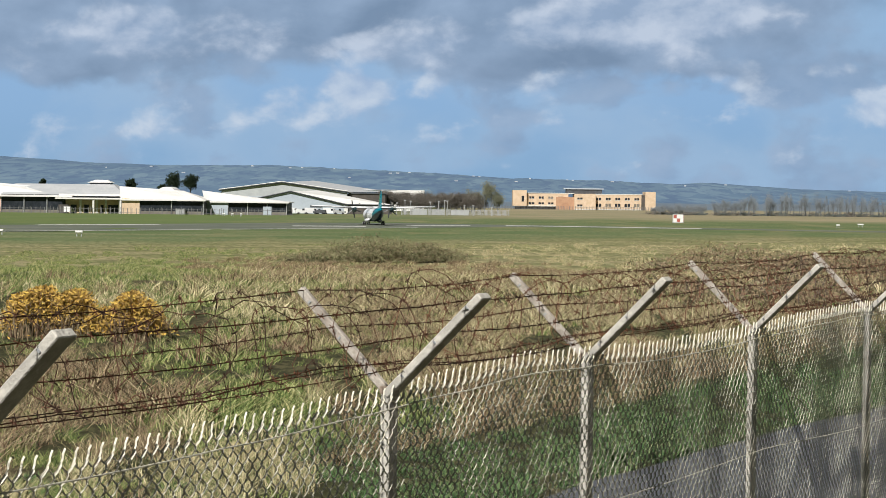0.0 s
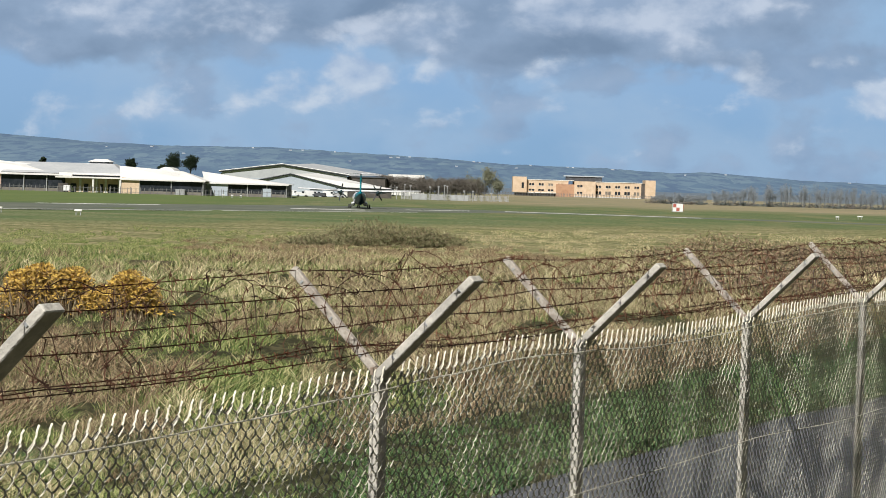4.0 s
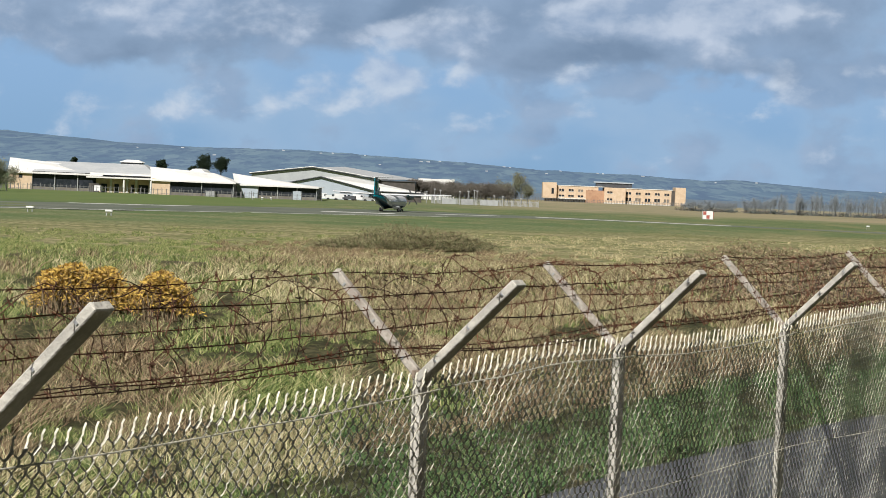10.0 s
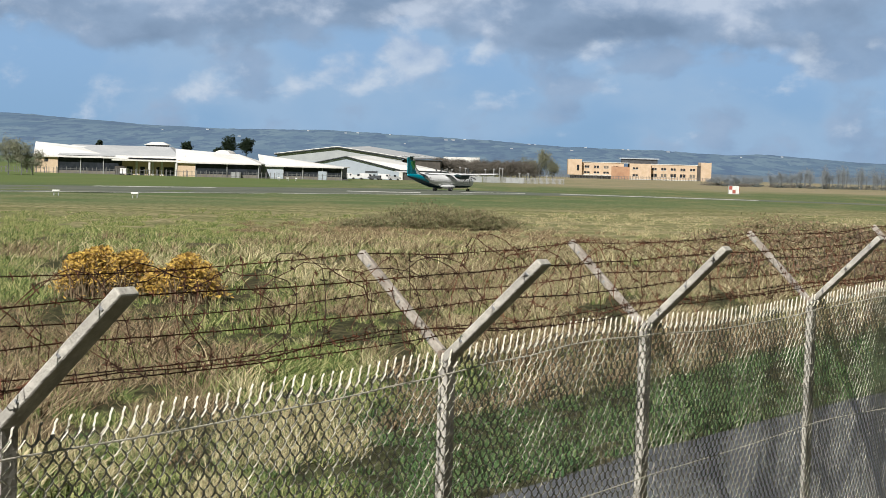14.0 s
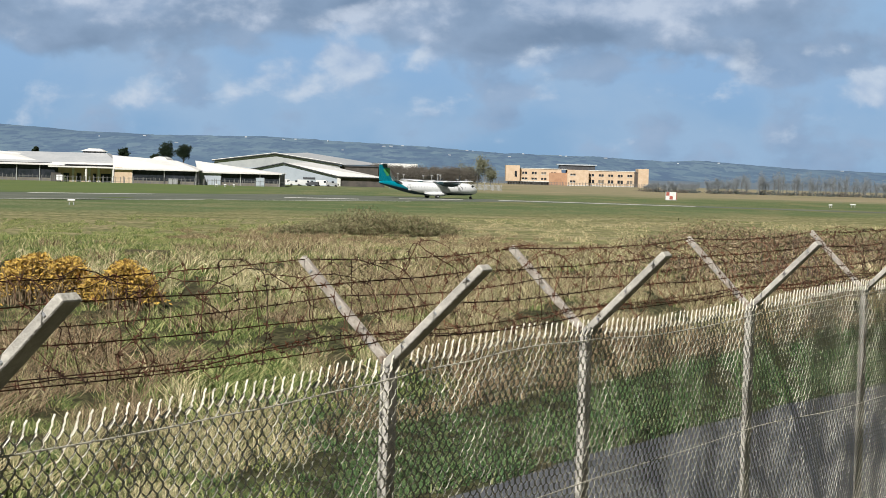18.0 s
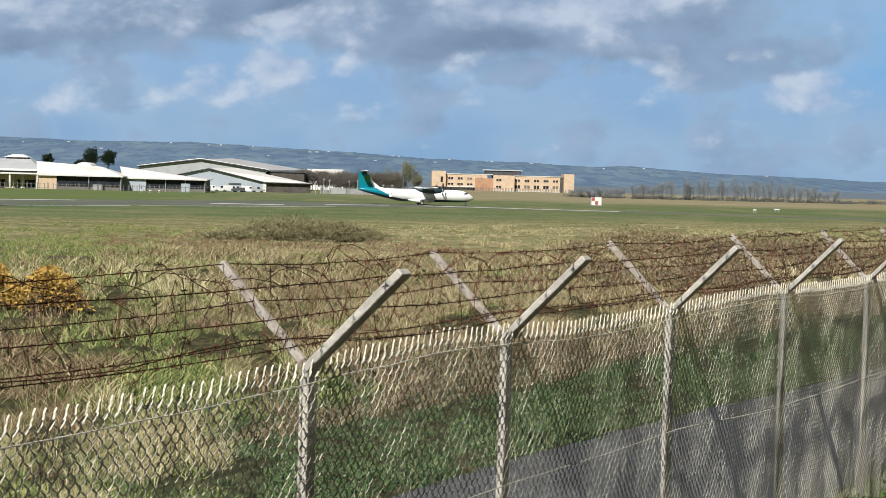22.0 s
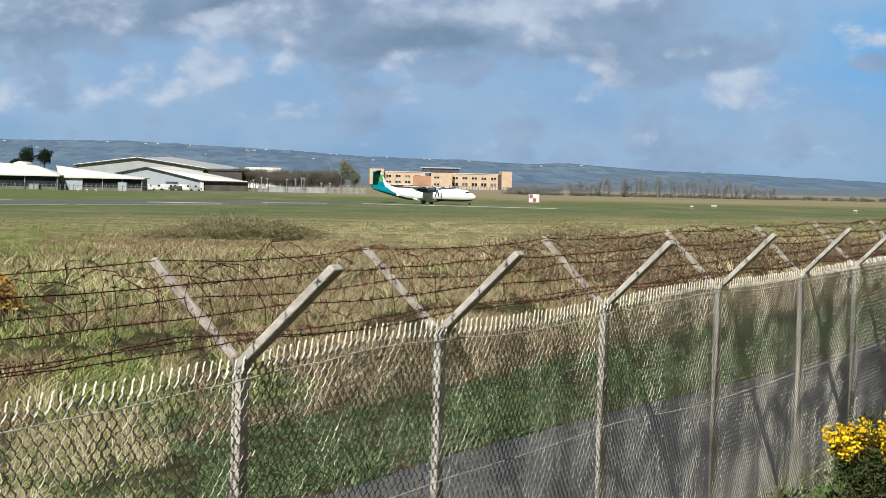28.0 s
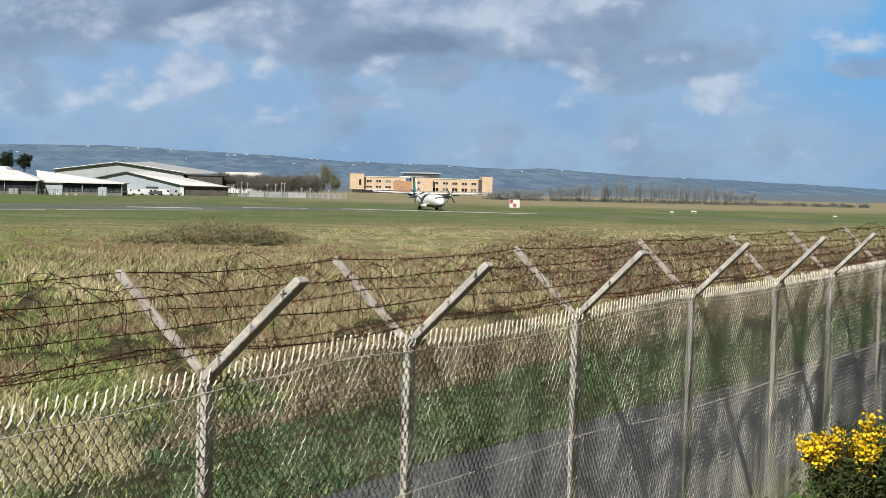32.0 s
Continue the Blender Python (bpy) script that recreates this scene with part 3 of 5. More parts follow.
def fence_post():
    """A square post with two arms spread in a V. Local x points to the camera's side."""
    thing = empty("fence_post", label="weathered pale grey fence post with V-shaped arms above chain-link", category="fence post", group="fence posts")
    body = boxed(-0.021, 0.021, -0.042, 0.042, -0.35, FORK + 0.01, bevel=0.004)
    part("post", body, POST_GREY, thing)
    for sign, name in ((1, "near_arm"), (-1, "far_arm")):
        m = Matrix.Translation((0, 0, FORK - 0.02)) @ Matrix.Rotation(sign * radians(45), 4, "Y")
        w, d = (0.017, 0.050) if sign > 0 else (0.018, 0.016)
        top = ARM * math.sqrt(2) + 0.03
        bm = boxed(-w, w, -d, d, 0.0, top, bevel=0.004)
        bmesh.ops.transform(bm, matrix=m, verts=bm.verts)
        arm = part(name, bm, POST_GREY if sign > 0 else POST_OLD, thing, "" if sign > 0 else "browned and mottled far arm")
        for f in (0.2, 0.55, 0.9):
            clip = boxed(-0.008, 0.006, -d - 0.005, -d + 0.002, f * 0.58 - 0.004, f * 0.58 + 0.004, m=m)
            part("wire_staple", clip, PALE_STEEL, arm)
    part("rust_patch", boxed(-0.0235, 0.0235, -0.045, 0.045, FORK - 0.015, FORK + 0.015), POST_RUST, thing, "brown rust stain at the joint")
    return thing


def post_pose(s, lean):
    p = fence_point(s)
    return Matrix.Translation((p.x, p.y, NEAR_Z)) @ TURN @ pose(0, 0, 0, 0, lean, 0)


first_post = fence_post()
first_post.matrix_world = post_pose(POST_S[0], 0.1)
for n, s in enumerate(POST_S[1:]):
    copy_thing(first_post, post_pose(s, 0.12 + 0.12 * math.sin(n * 2.1)))

PITCH, STEP = 0.071, 0.0355
SELVAGE_S = (-6, -2.5, -1.4, -0.2, 1.2, 1.8, 3.0, 4.1, 4.8, 6.3, 7.2, 9.0, 12.9, 15.6, 31)
SELVAGE_Z = (2.04, 2.042, 2.056, 2.077, 2.130, 2.114, 2.08, 2.081, 2.091, 2.118, 2.128, 2.09, 2.097, 2.115, 2.10)


def mesh_top(s):
    """Height of the hooked wire ends: the mesh rides up and sags along the fence."""
    return NEAR_Z + float(np.interp(s, SELVAGE_S, SELVAGE_Z)) + 0.008 * noise.noise((s * 2.3, 0, 0))


def link_panel(s0, s1):
    """Chain-link: flattened spirals woven into one another, with free ends standing up along the top."""
    soup, hooks = Soup(), Soup()
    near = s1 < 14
    reach, deep = STEP * 0.56, 0.0075
    # one turn of a spiral: along the fence, towards the path, and down by parts of the pitch
    turn = ((1.0, 0.0, 0.0), (0.62, 0.85, 0.12), (-0.62, 0.85, 0.38), (-1.0, 0.0, 0.5), (-0.62, -0.85, 0.62), (0.62, -0.85, 0.88))
    count = int((s1 - s0) / STEP)
    for n in range(count):
        s = s0 + (n + 0.5) * STEP
        top, bottom = mesh_top(s) - 0.044, NEAR_Z + (0.04 if s0 > 2 else 0.55)
        pts = []
        z = top + (PITCH / 2 if n % 2 else 0.0)
        while z > bottom:
            for a, d, f in turn:
                h = z - f * PITCH
                if h > top:
                    continue
                sway = 0.010 * noise.noise((s * 1.1, h * 1.7, 6)) + 0.004 * noise.noise((s * 5.0, h * 9.0, 2))
                bow = 0.018 * noise.noise((s * 1.5, h * 0.7, 9)) + 0.0025 * noise.noise((s * 14.0, h * 5.0, 4))
                pts.append(fence_point(s + a * reach + sway, -0.052 - d * deep + bow, h + 0.004 * noise.noise((s * 6.0, h * 7.0, 3))))
            z -= PITCH
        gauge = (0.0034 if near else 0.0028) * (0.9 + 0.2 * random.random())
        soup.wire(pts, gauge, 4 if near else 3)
        if n % 2:
            continue
        # the free end: it leans along the fence and then turns up
        a, j = pts[0], random.uniform(-0.007, 0.007)
        lean = random.uniform(0.8, 1.2)
        hooks.wire([a - ALONG * 0.040 * lean - Vector((0, 0, 0.030)), a - ALONG * 0.014 * lean - Vector((0, 0, 0.012)), a + ALONG * (0.004 + j) + Vector((0, 0, 0.012)),
                    a + ALONG * (0.006 + j) + Vector((0, 0, 0.028)), a + ALONG * (0.018 + j) + Vector((0, 0, 0.042 + j))], 0.0044, 4)
    return soup.mesh("chain_link"), hooks.mesh("hooked_ends")


for a, b in zip(POST_S, POST_S[1:]):
    panel = empty("chain_link_panel", label="galvanised chain-link fence panel with hooked wire ends", category="fence panel", group="fence panels")
    panel.location = fence_point((a + b) / 2, 0, NEAR_Z)
    base = Matrix.Translation(-panel.location)
    web, ends = link_panel(a, b)
    web.transform(base)
    ends.transform(base)
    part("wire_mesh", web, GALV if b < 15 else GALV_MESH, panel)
    tagged(part("hooked_edge", ends, GALV, panel, "bright hooked wire ends"), kind="stuff")
    line = Soup()
    line.wire([fence_point(a + (b - a) * f, -0.072, mesh_top(a + (b - a) * f) - 0.095 - 0.01 * math.sin(f * math.pi)) - panel.location for f in np.arange(0, 1.01, 0.1)], 0.0030, 6)
    part("tension_wire", line.mesh("tension_wire"), GALV, panel)
    line = Soup()
    line.wire([fence_point(a + (b - a) * f, -0.072, NEAR_Z + 1.30 - 0.08 * ease(a + (b - a) * f, 4.8, 8.0) - 0.008 * math.sin(f * math.pi)) - panel.location for f in np.arange(0, 1.01, 0.1)], 0.0030, 6)
    part("tension_wire", line.mesh("tension_wire"), GALV, panel)


def barbed(points, gap=0.12, radius=0.0025):
    """A strand with four-pointed barbs."""
    soup = Soup()
    soup.wire(points, radius, 3)
    rest = gap * random.random()
    for p, q in zip(points, points[1:]):
        p, q = Vector(p), Vector(q)
        length = (q - p).length
        while rest < length:
            c = p.lerp(q, rest / length)
            way = (q - p).normalized()
            side = way.orthogonal().normalized()
            a = random.uniform(0, math.pi)
            for k in range(2):
                d = Matrix.Rotation(a + k * 1.7, 3, way) @ side
                soup.wire([c - d * 0.014 - way * 0.004, c + way * 0.002, c + d * 0.014 + way * 0.004], 0.0023, 3)
            rest += gap
        rest -= length
    return soup


def strand(side, f, z_off=0.0):
    """One barbed strand along all the arms, sagging a little from post to post."""
    pts = []
    for a, b in zip(POST_S, POST_S[1:]):
        sag = random.uniform(0.01, 0.03)
        for k in range(6):
            t = k / 6
            out = side * (ARM * f + 0.01)
            pts.append(fence_point(a + (b - a) * t, -out + 0.004 * noise.noise((a + t * 3, f, side)), NEAR_Z + FORK + ARM * f + 0.02 - sag * 4 * t * (1 - t) + z_off + 0.008 * noise.noise(((a + (b - a) * t) * 2, f * 5, side))))
    ob = part("barbed_wire", barbed(pts).mesh("barbed_wire"), RUST_WIRE)
    return tagged(ob, "rusty barbed wire strand strung along the fence arms", "barbed wire", group="barbed wire strands")


for side, levels in ((1, (0.2, 0.55, 0.9)), (-1, (0.2, 0.58, 0.95))):
    for f in levels:
        strand(side, f)


def concertina(start, turn, reach):
    """Old coils of wire lying in the V, uneven and broken."""
    pts = []
    s, a = start, turn
    while s < POST_S[-1]:
        r = 0.17 + 0.09 * noise.noise((s * 1.7, 1, 0)) + 0.06 * noise.noise((s * 9.0, a, 3))
        lift = NEAR_Z + FORK + 0.24 + 0.05 * noise.noise((s * 0.6, 5, 0))
        pts.append(fence_point(s + 0.22 * noise.noise((s * 3, a * 0.7, 0)) + 0.06 * noise.noise((s * 11, a * 1.9, 5)), r * reach * math.cos(a) * 0.8, lift + r * math.sin(a) * (1 + 0.3 * noise.noise((s * 2.3, 4, a * 0.3)))))
        a += 0.3
        s += 0.3 / (2 * math.pi) * (0.50 + 0.22 * noise.noise((s * 0.4, 2, turn)))
    return pts


coil = empty("wire_coil", Matrix.Translation(fence_point(0, 0, NEAR_Z + FORK)), "rusty tangled coil of barbed wire lying in the fence arms", "barbed wire")
for begin, turn, reach in ((-5.5, 0.0, 1.0), (-5.3, 2.4, 0.75)):
    turns = concertina(begin, turn, reach)
    for start in range(0, len(turns) - 1, 21):
        loop = barbed(turns[start:start + 22], 0.17, 0.0020).mesh("coil_loop")
        loop.transform(coil.matrix_world.inverted())
        part("coil_loop", loop, RUST_WIRE, coil)


def slack(s0, s1, seed):
    """A slack bottom strand lying in the fork."""
    pts = [fence_point(s0 + (s1 - s0) * f, 0.09 * noise.noise((f * 19, seed, 1)), NEAR_Z + FORK + 0.09 + 0.09 * noise.noise((f * 24, seed, 0))) for f in np.arange(0, 1.001, 0.012)]
    ob = part("barbed_wire", barbed(pts, 0.09).mesh("barbed_wire"), RUST_WIRE)
    return tagged(ob, "slack rusty barbed wire lying in the fork of the arms", "barbed wire", group="slack barbed wires")


slack(-6, 31, 0.0)

# ---- buildings across the airfield ----
def prism(outline, y0, y1, bm=None):
    """A closed body with an outline in x and z, from y0 to y1."""
    return loft([[(x, y0, z) for x, z in outline], [(x, y1, z) for x, z in outline]], True, bm)


def slab(a, b, c, d, thick):
    """A thick sheet on four corners."""
    top = [Vector(p) for p in (a, b, c, d)]
    return loft([[p - Vector((0, 0, thick)) for p in top], top])


def shed(x0, x1, wall_x, y, depth, eave, ridge, ridge_y, panels, end_mat, label, low_x, low_z):
    """A long low airport building: brick end, dark glazed front in bays, white pitched metal roof."""
    thing = empty("terminal_wing", pose((x0 + x1) / 2, y, 0), label, "building", "airport buildings")
    cx = (x0 + x1) / 2
    a, b, w, lx = x0 - cx, x1 - cx, wall_x - cx, low_x - cx
    part("wall", boxed(a, b, 0.6, depth, -0.3, eave - 0.1), CLAD_DARK, thing, "dark glazed wall in the shade of the eaves")
    part("end_wall", boxed(a, w, -0.2, depth - 0.1, -0.3, eave - 0.05), end_mat, thing)
    part("gable", prism([(a, eave - 0.05), (w, eave - 0.05), (a, eave + (ridge - eave) * 0.12)], -0.1, depth * 0.5), end_mat, thing)
    wide = (b - w) / panels
    for n in range(panels + 1):
        part("column", boxed(w + n * wide - 0.12, w + n * wide + 0.12, -0.1, 0.3, -0.3, eave - 0.1), PALE_STEEL, thing)
    for n in range(panels):
        part("glazing", boxed(w + n * wide + 0.2, w + (n + 1) * wide - 0.2, 0.42, 0.5, 0.9, eave - 0.5), GLASS_DARK, thing)
        part("plinth", boxed(w + n * wide + 0.12, w + (n + 1) * wide - 0.12, 0.3, 0.55, -0.3, 0.9), BLIND, thing)
    roof = part("roof", slab((a - 0.3, -0.9, eave), (b + 0.8, -0.9, eave), (lx, ridge_y, low_z), (a - 2.5, ridge_y, ridge), 0.22), WHITE_ROOF, thing)
    part("back_slope", slab((a - 2.5, ridge_y, ridge), (lx, ridge_y, low_z), (b, depth + 1, eave), (a, depth + 1, eave), 0.22), WHITE_ROOF, thing)
    part("hip", loft([[Vector((b + 0.8, -0.9, eave - 0.22)), Vector((b + 0.8, depth, eave - 0.22)), Vector((lx, ridge_y, low_z - 0.2))],
                      [Vector((b + 0.8, -0.9, eave)), Vector((b + 0.8, depth, eave)), Vector((lx, ridge_y, low_z))]]), WHITE_ROOF, thing)
    part("fascia", boxed(a - 0.3, b + 0.8, -0.98, -0.9, eave - 0.34, eave + 0.02), FASCIA, roof)
    for n in range(1, int((b - a) / 3)):
        x = a + n * 3.0
        f0, f1 = 0.02, 0.98
        p, q = Vector((x, -0.9, eave)), Vector((a - 2.5 + (x - a) * (lx - a + 2.5) / (b - a + 0.8), ridge_y, ridge + (low_z - ridge) * (x - a) / (b - a)))
        part("roof_seam", tube([p.lerp(q, f0) + Vector((0, 0, 0.03)), p.lerp(q, f1) + Vector((0, 0, 0.03))], 0.05, 4), WHITE_ROOF, roof)
    return thing


wing_a = shed(-144.0, -115.5, -136.8, 690, 26, 5.2, 9.6, 13, 3, BRICK, "low brick airport building with dark glazed front and white metal roof", -122.5, 7.8)
part("end_window", boxed(3.0 - 14.2, 4.2 - 14.2, -0.26, -0.2, 3.4, 4.6), GLASS_DARK, wing_a)
shed(-98.0, -73.2, -92.6, 680, 24, 4.4, 8.4, 12, 2, BRICK, "small brick airport building with dark front and white roof", -80.6, 7.2)
shed(-73.4, -48.5, -66.6, 690, 24, 4.0, 7.4, 12, 3, CLAD_LIGHT, "low airport shed with pale end wall and white roof", -62.0, 5.6)


def terminal():
    thing = empty("terminal", pose(-107, 682, 0), "airport terminal with grey hipped roof, white lantern and brick portico", "building", "airport buildings")
    part("wall", boxed(-9, 12, 3.0, 26, -0.3, 4.4), BRICK, thing)
    part("roof", loft([[(-30, 8, 5.6), (8.5, 8, 5.6), (8.5, 44, 5.6), (-30, 44, 5.6)], [(-28.5, 24, 9.0), (2.6, 24, 9.0), (2.6, 30, 9.0), (-28.5, 30, 9.0)]]), GREY_ROOF, thing)
    part("upper_wall", boxed(-29, 8, 8.6, 43, 4.0, 5.6), DARK_TRIM, thing)
    canopy = part("canopy", boxed(-11.5, 12.5, -1.0, 9, 4.25, 4.75, bevel=0.05), FASCIA, thing)
    part("soffit", boxed(-11.2, 12.2, -0.8, 3.0, 4.2, 4.25), CLAD_DARK, canopy)
    part("upper_fascia", boxed(-11.8, 8.8, 7.5, 8.0, 5.3, 5.9), FASCIA, thing)
    for x in (0.1, 8.4):
        part("column", tube([(x, -0.4, -0.3), (x, -0.4, 4.25)], 0.35, 10), FASCIA, thing)
    for x, w in ((-6.5, 1.8), (-2.6, 1.4), (2.2, 1.0), (5.6, 3.0), (10.6, 1.2)):
        part("doorway", boxed(x - w / 2, x + w / 2, 2.94, 3.0, -0.1, 2.6), GLASS_DARK, thing)
    for x in (-4.4, 0.6, 3.4, 7.6):
        part("pier", boxed(x - 0.35, x + 0.35, 2.8, 3.0, -0.1, 4.2), FASCIA, thing)
    part("lantern_base", boxed(-5.0, 1.6, 24, 30, 8.8, 9.5), DARK_TRIM, thing)
    part("lantern_roof", loft([[(-5.6, 23.4, 9.5), (2.2, 23.4, 9.5), (2.2, 30.6, 9.5), (-5.6, 30.6, 9.5)], [(-3.4, 26, 10.4), (0.2, 26, 10.4), (0.2, 28, 10.4), (-3.4, 28, 10.4)]]), WHITE_ROOF, thing)
    part("parapet", boxed(-10.6, -7.6, -0.2, 0.2, -0.3, 2.6), CLAD_DARK, thing)
    # arched monitor roof behind
    arch = [(20.5 + 2.7 * math.cos(a), 6.6 + 1.8 * math.sin(a)) for a in np.linspace(0, math.pi, 12)]
    part("arched_roof", prism(arch, 14, 30), WHITE_ROOF, thing)
    return thing


terminal()


def big_hangar():
    thing = empty("hangar", pose(-61.5, 860, 0), "large grey hangar with shallow gabled white roof and dark side", "hangar", "hangars")
    part("front_wall", prism([(-24, -0.3), (24.3, -0.3), (24.3, 7.2), (-0.8, 10.8), (-24, 7.6)], 0, 0.6), CLAD_GREY, thing)
    part("side_wall", boxed(24.0, 24.6, 0.6, 60, -0.3, 7.0), CLAD_DARK, thing, "dark blue-grey side wall")
    part("left_wall", boxed(-24.3, -24.0, 0.6, 60, -0.3, 7.3), CLAD_GREY, thing)
    part("back_wall", boxed(-24, 39, 60, 60.5, -0.3, 7.0), CLAD_GREY, thing)
    roof = part("roof", slab((-0.8, -0.6, 11.1), (25.2, -0.6, 7.5), (39.5, 61, 8.0), (8, 61, 12.2), 0.25), GREY_ROOF, thing, "pale grey metal roof")
    part("left_roof", slab((-25.0, -0.6, 7.8), (-0.8, -0.6, 11.1), (8, 61, 12.2), (-16, 61, 8.2), 0.25), GREY_ROOF, thing)
    part("verge", tube([(-25, -0.7, 7.75), (-0.8, -0.7, 11.05), (25.2, -0.7, 7.45)], 0.3, 4), DARK_TRIM, roof)
    part("verge_edge", tube([(-25, -0.75, 8.05), (-0.8, -0.75, 11.4), (25.2, -0.75, 7.8)], 0.16, 4), WHITE_ROOF, roof)
    part("eaves_wall", prism([(25.0, 3.0), (39.0, 3.0), (39.0, 7.0), (25.0, 7.0)], 2, 58), CLAD_DARK, thing)
    part("gutter", boxed(24.8, 39.5, 1.6, 2.0, 6.9, 7.3), DARK_TRIM, thing)
    for n in range(9):
        part("door_leaf", boxed(-20 + n * 4.5, -15.7 + n * 4.5, -0.15, 0, -0.3, 5.6), CLAD_LIGHT, thing)
    return thing


def small_hangar():
    thing = empty("hangar", pose(-46, 760, 0), "pale blue-grey hangar with long white pitched roof", "hangar", "hangars")
    part("front_wall", prism([(-19.3, -0.3), (12.7, -0.3), (12.7, 3.1), (-6.2, 7.2), (-19.3, 4.4)], 0, 0.5), CLAD_LIGHT, thing)
    part("side_wall", boxed(12.8, 28.4, 0.4, 0.9, -0.3, 3.0), CLAD_DARK, thing, "dark side wall under the eaves")
    part("roof", slab((-6.2, -0.5, 7.5), (12.9, -0.5, 3.3), (29.0, -0.3, 3.2), (1.0, 42, 8.0), 0.22), WHITE_ROOF, thing)
    part("left_roof", slab((-19.8, -0.5, 4.5), (-6.2, -0.5, 7.5), (1.0, 42, 8.0), (-10, 42, 4.8), 0.22), WHITE_ROOF, thing)
    part("verge", tube([(-19.8, -0.6, 4.45), (-6.2, -0.6, 7.45), (12.9, -0.6, 3.2), (29.0, -0.5, 3.05)], 0.24, 4), DARK_TRIM, thing)
    part("doorway", boxed(0.6, 4.8, -0.05, 0.0, 2.1, 2.8), DARK_TRIM, thing)
    part("roller_door", boxed(-14, -8, -0.06, 0.0, -0.2, 3.0), CLAD_GREY, thing)
    part("end_bay", boxed(12.2, 13.4, -0.3, 0.6, -0.3, 3.0), FASCIA, thing)
    return thing


big_hangar()
small_hangar()


def van(x, y, turn, size, mat=None, h=2.1, label="white van parked beside the hangar"):
    """A parked panel van or car."""
    thing = empty("van" if h > 1.8 else "car", pose(x, y, 0, 0, 0, turn), label, "van" if h > 1.8 else "car", "parked vehicles")
    l = size
    body = [(-l / 2, 0.4), (l / 2 - 0.1, 0.4), (l / 2, 0.95), (l / 2 - 0.8, 1.15), (l / 2 - 1.5, h - 0.1), (-l / 2 + 0.1, h)]
    part("body", prism(body, -0.95, 0.95), mat or VAN_WHITE, thing)
    part("windscreen", slab((l / 2 - 0.78, -0.8, 1.2), (l / 2 - 0.78, 0.8, 1.2), (l / 2 - 1.42, 0.75, h - 0.18), (l / 2 - 1.42, -0.75, h - 0.18), 0.03), GLASS_DARK, thing)
    part("side_window", boxed(l / 2 - 2.2, l / 2 - 1.45, -0.98, -0.95, 1.2, 1.8), GLASS_DARK, thing)
    for wx in (-l / 2 + 0.9, l / 2 - 0.9):
        for wy in (-0.9, 0.9):
            part("wheel", tube([(wx, wy - 0.1, 0.33), (wx, wy + 0.1, 0.33)], 0.33, 10), RUBBER, thing)
    return thing


van(-43.6, 742, 12, 5.4)
van(-37.6, 744, -8, 5.0)
van(-49.5, 741, 8, 4.4)
van(-112, 668, 80, 4.6)
van(-52.6, 742, 4, 5.2, DARK_TRIM, 2.5, "dark high-sided truck parked beside the hangar")
van(-41.0, 739, 170, 4.3, DARK_TRIM, 1.5, "dark car parked on the apron")
van(-46.8, 739, 10, 4.3, VAN_WHITE, 1.6, "white car parked on the apron")
van(-34.5, 741, -5, 4.2, PALE_STEEL, 1.5, "silver car parked on the apron")
van(-57.5, 741, 6, 4.2, DARK_TRIM, 1.6, "dark car parked on the apron")
van(-62.0, 742, 175, 4.4, VAN_WHITE, 1.6, "white car parked on the apron")


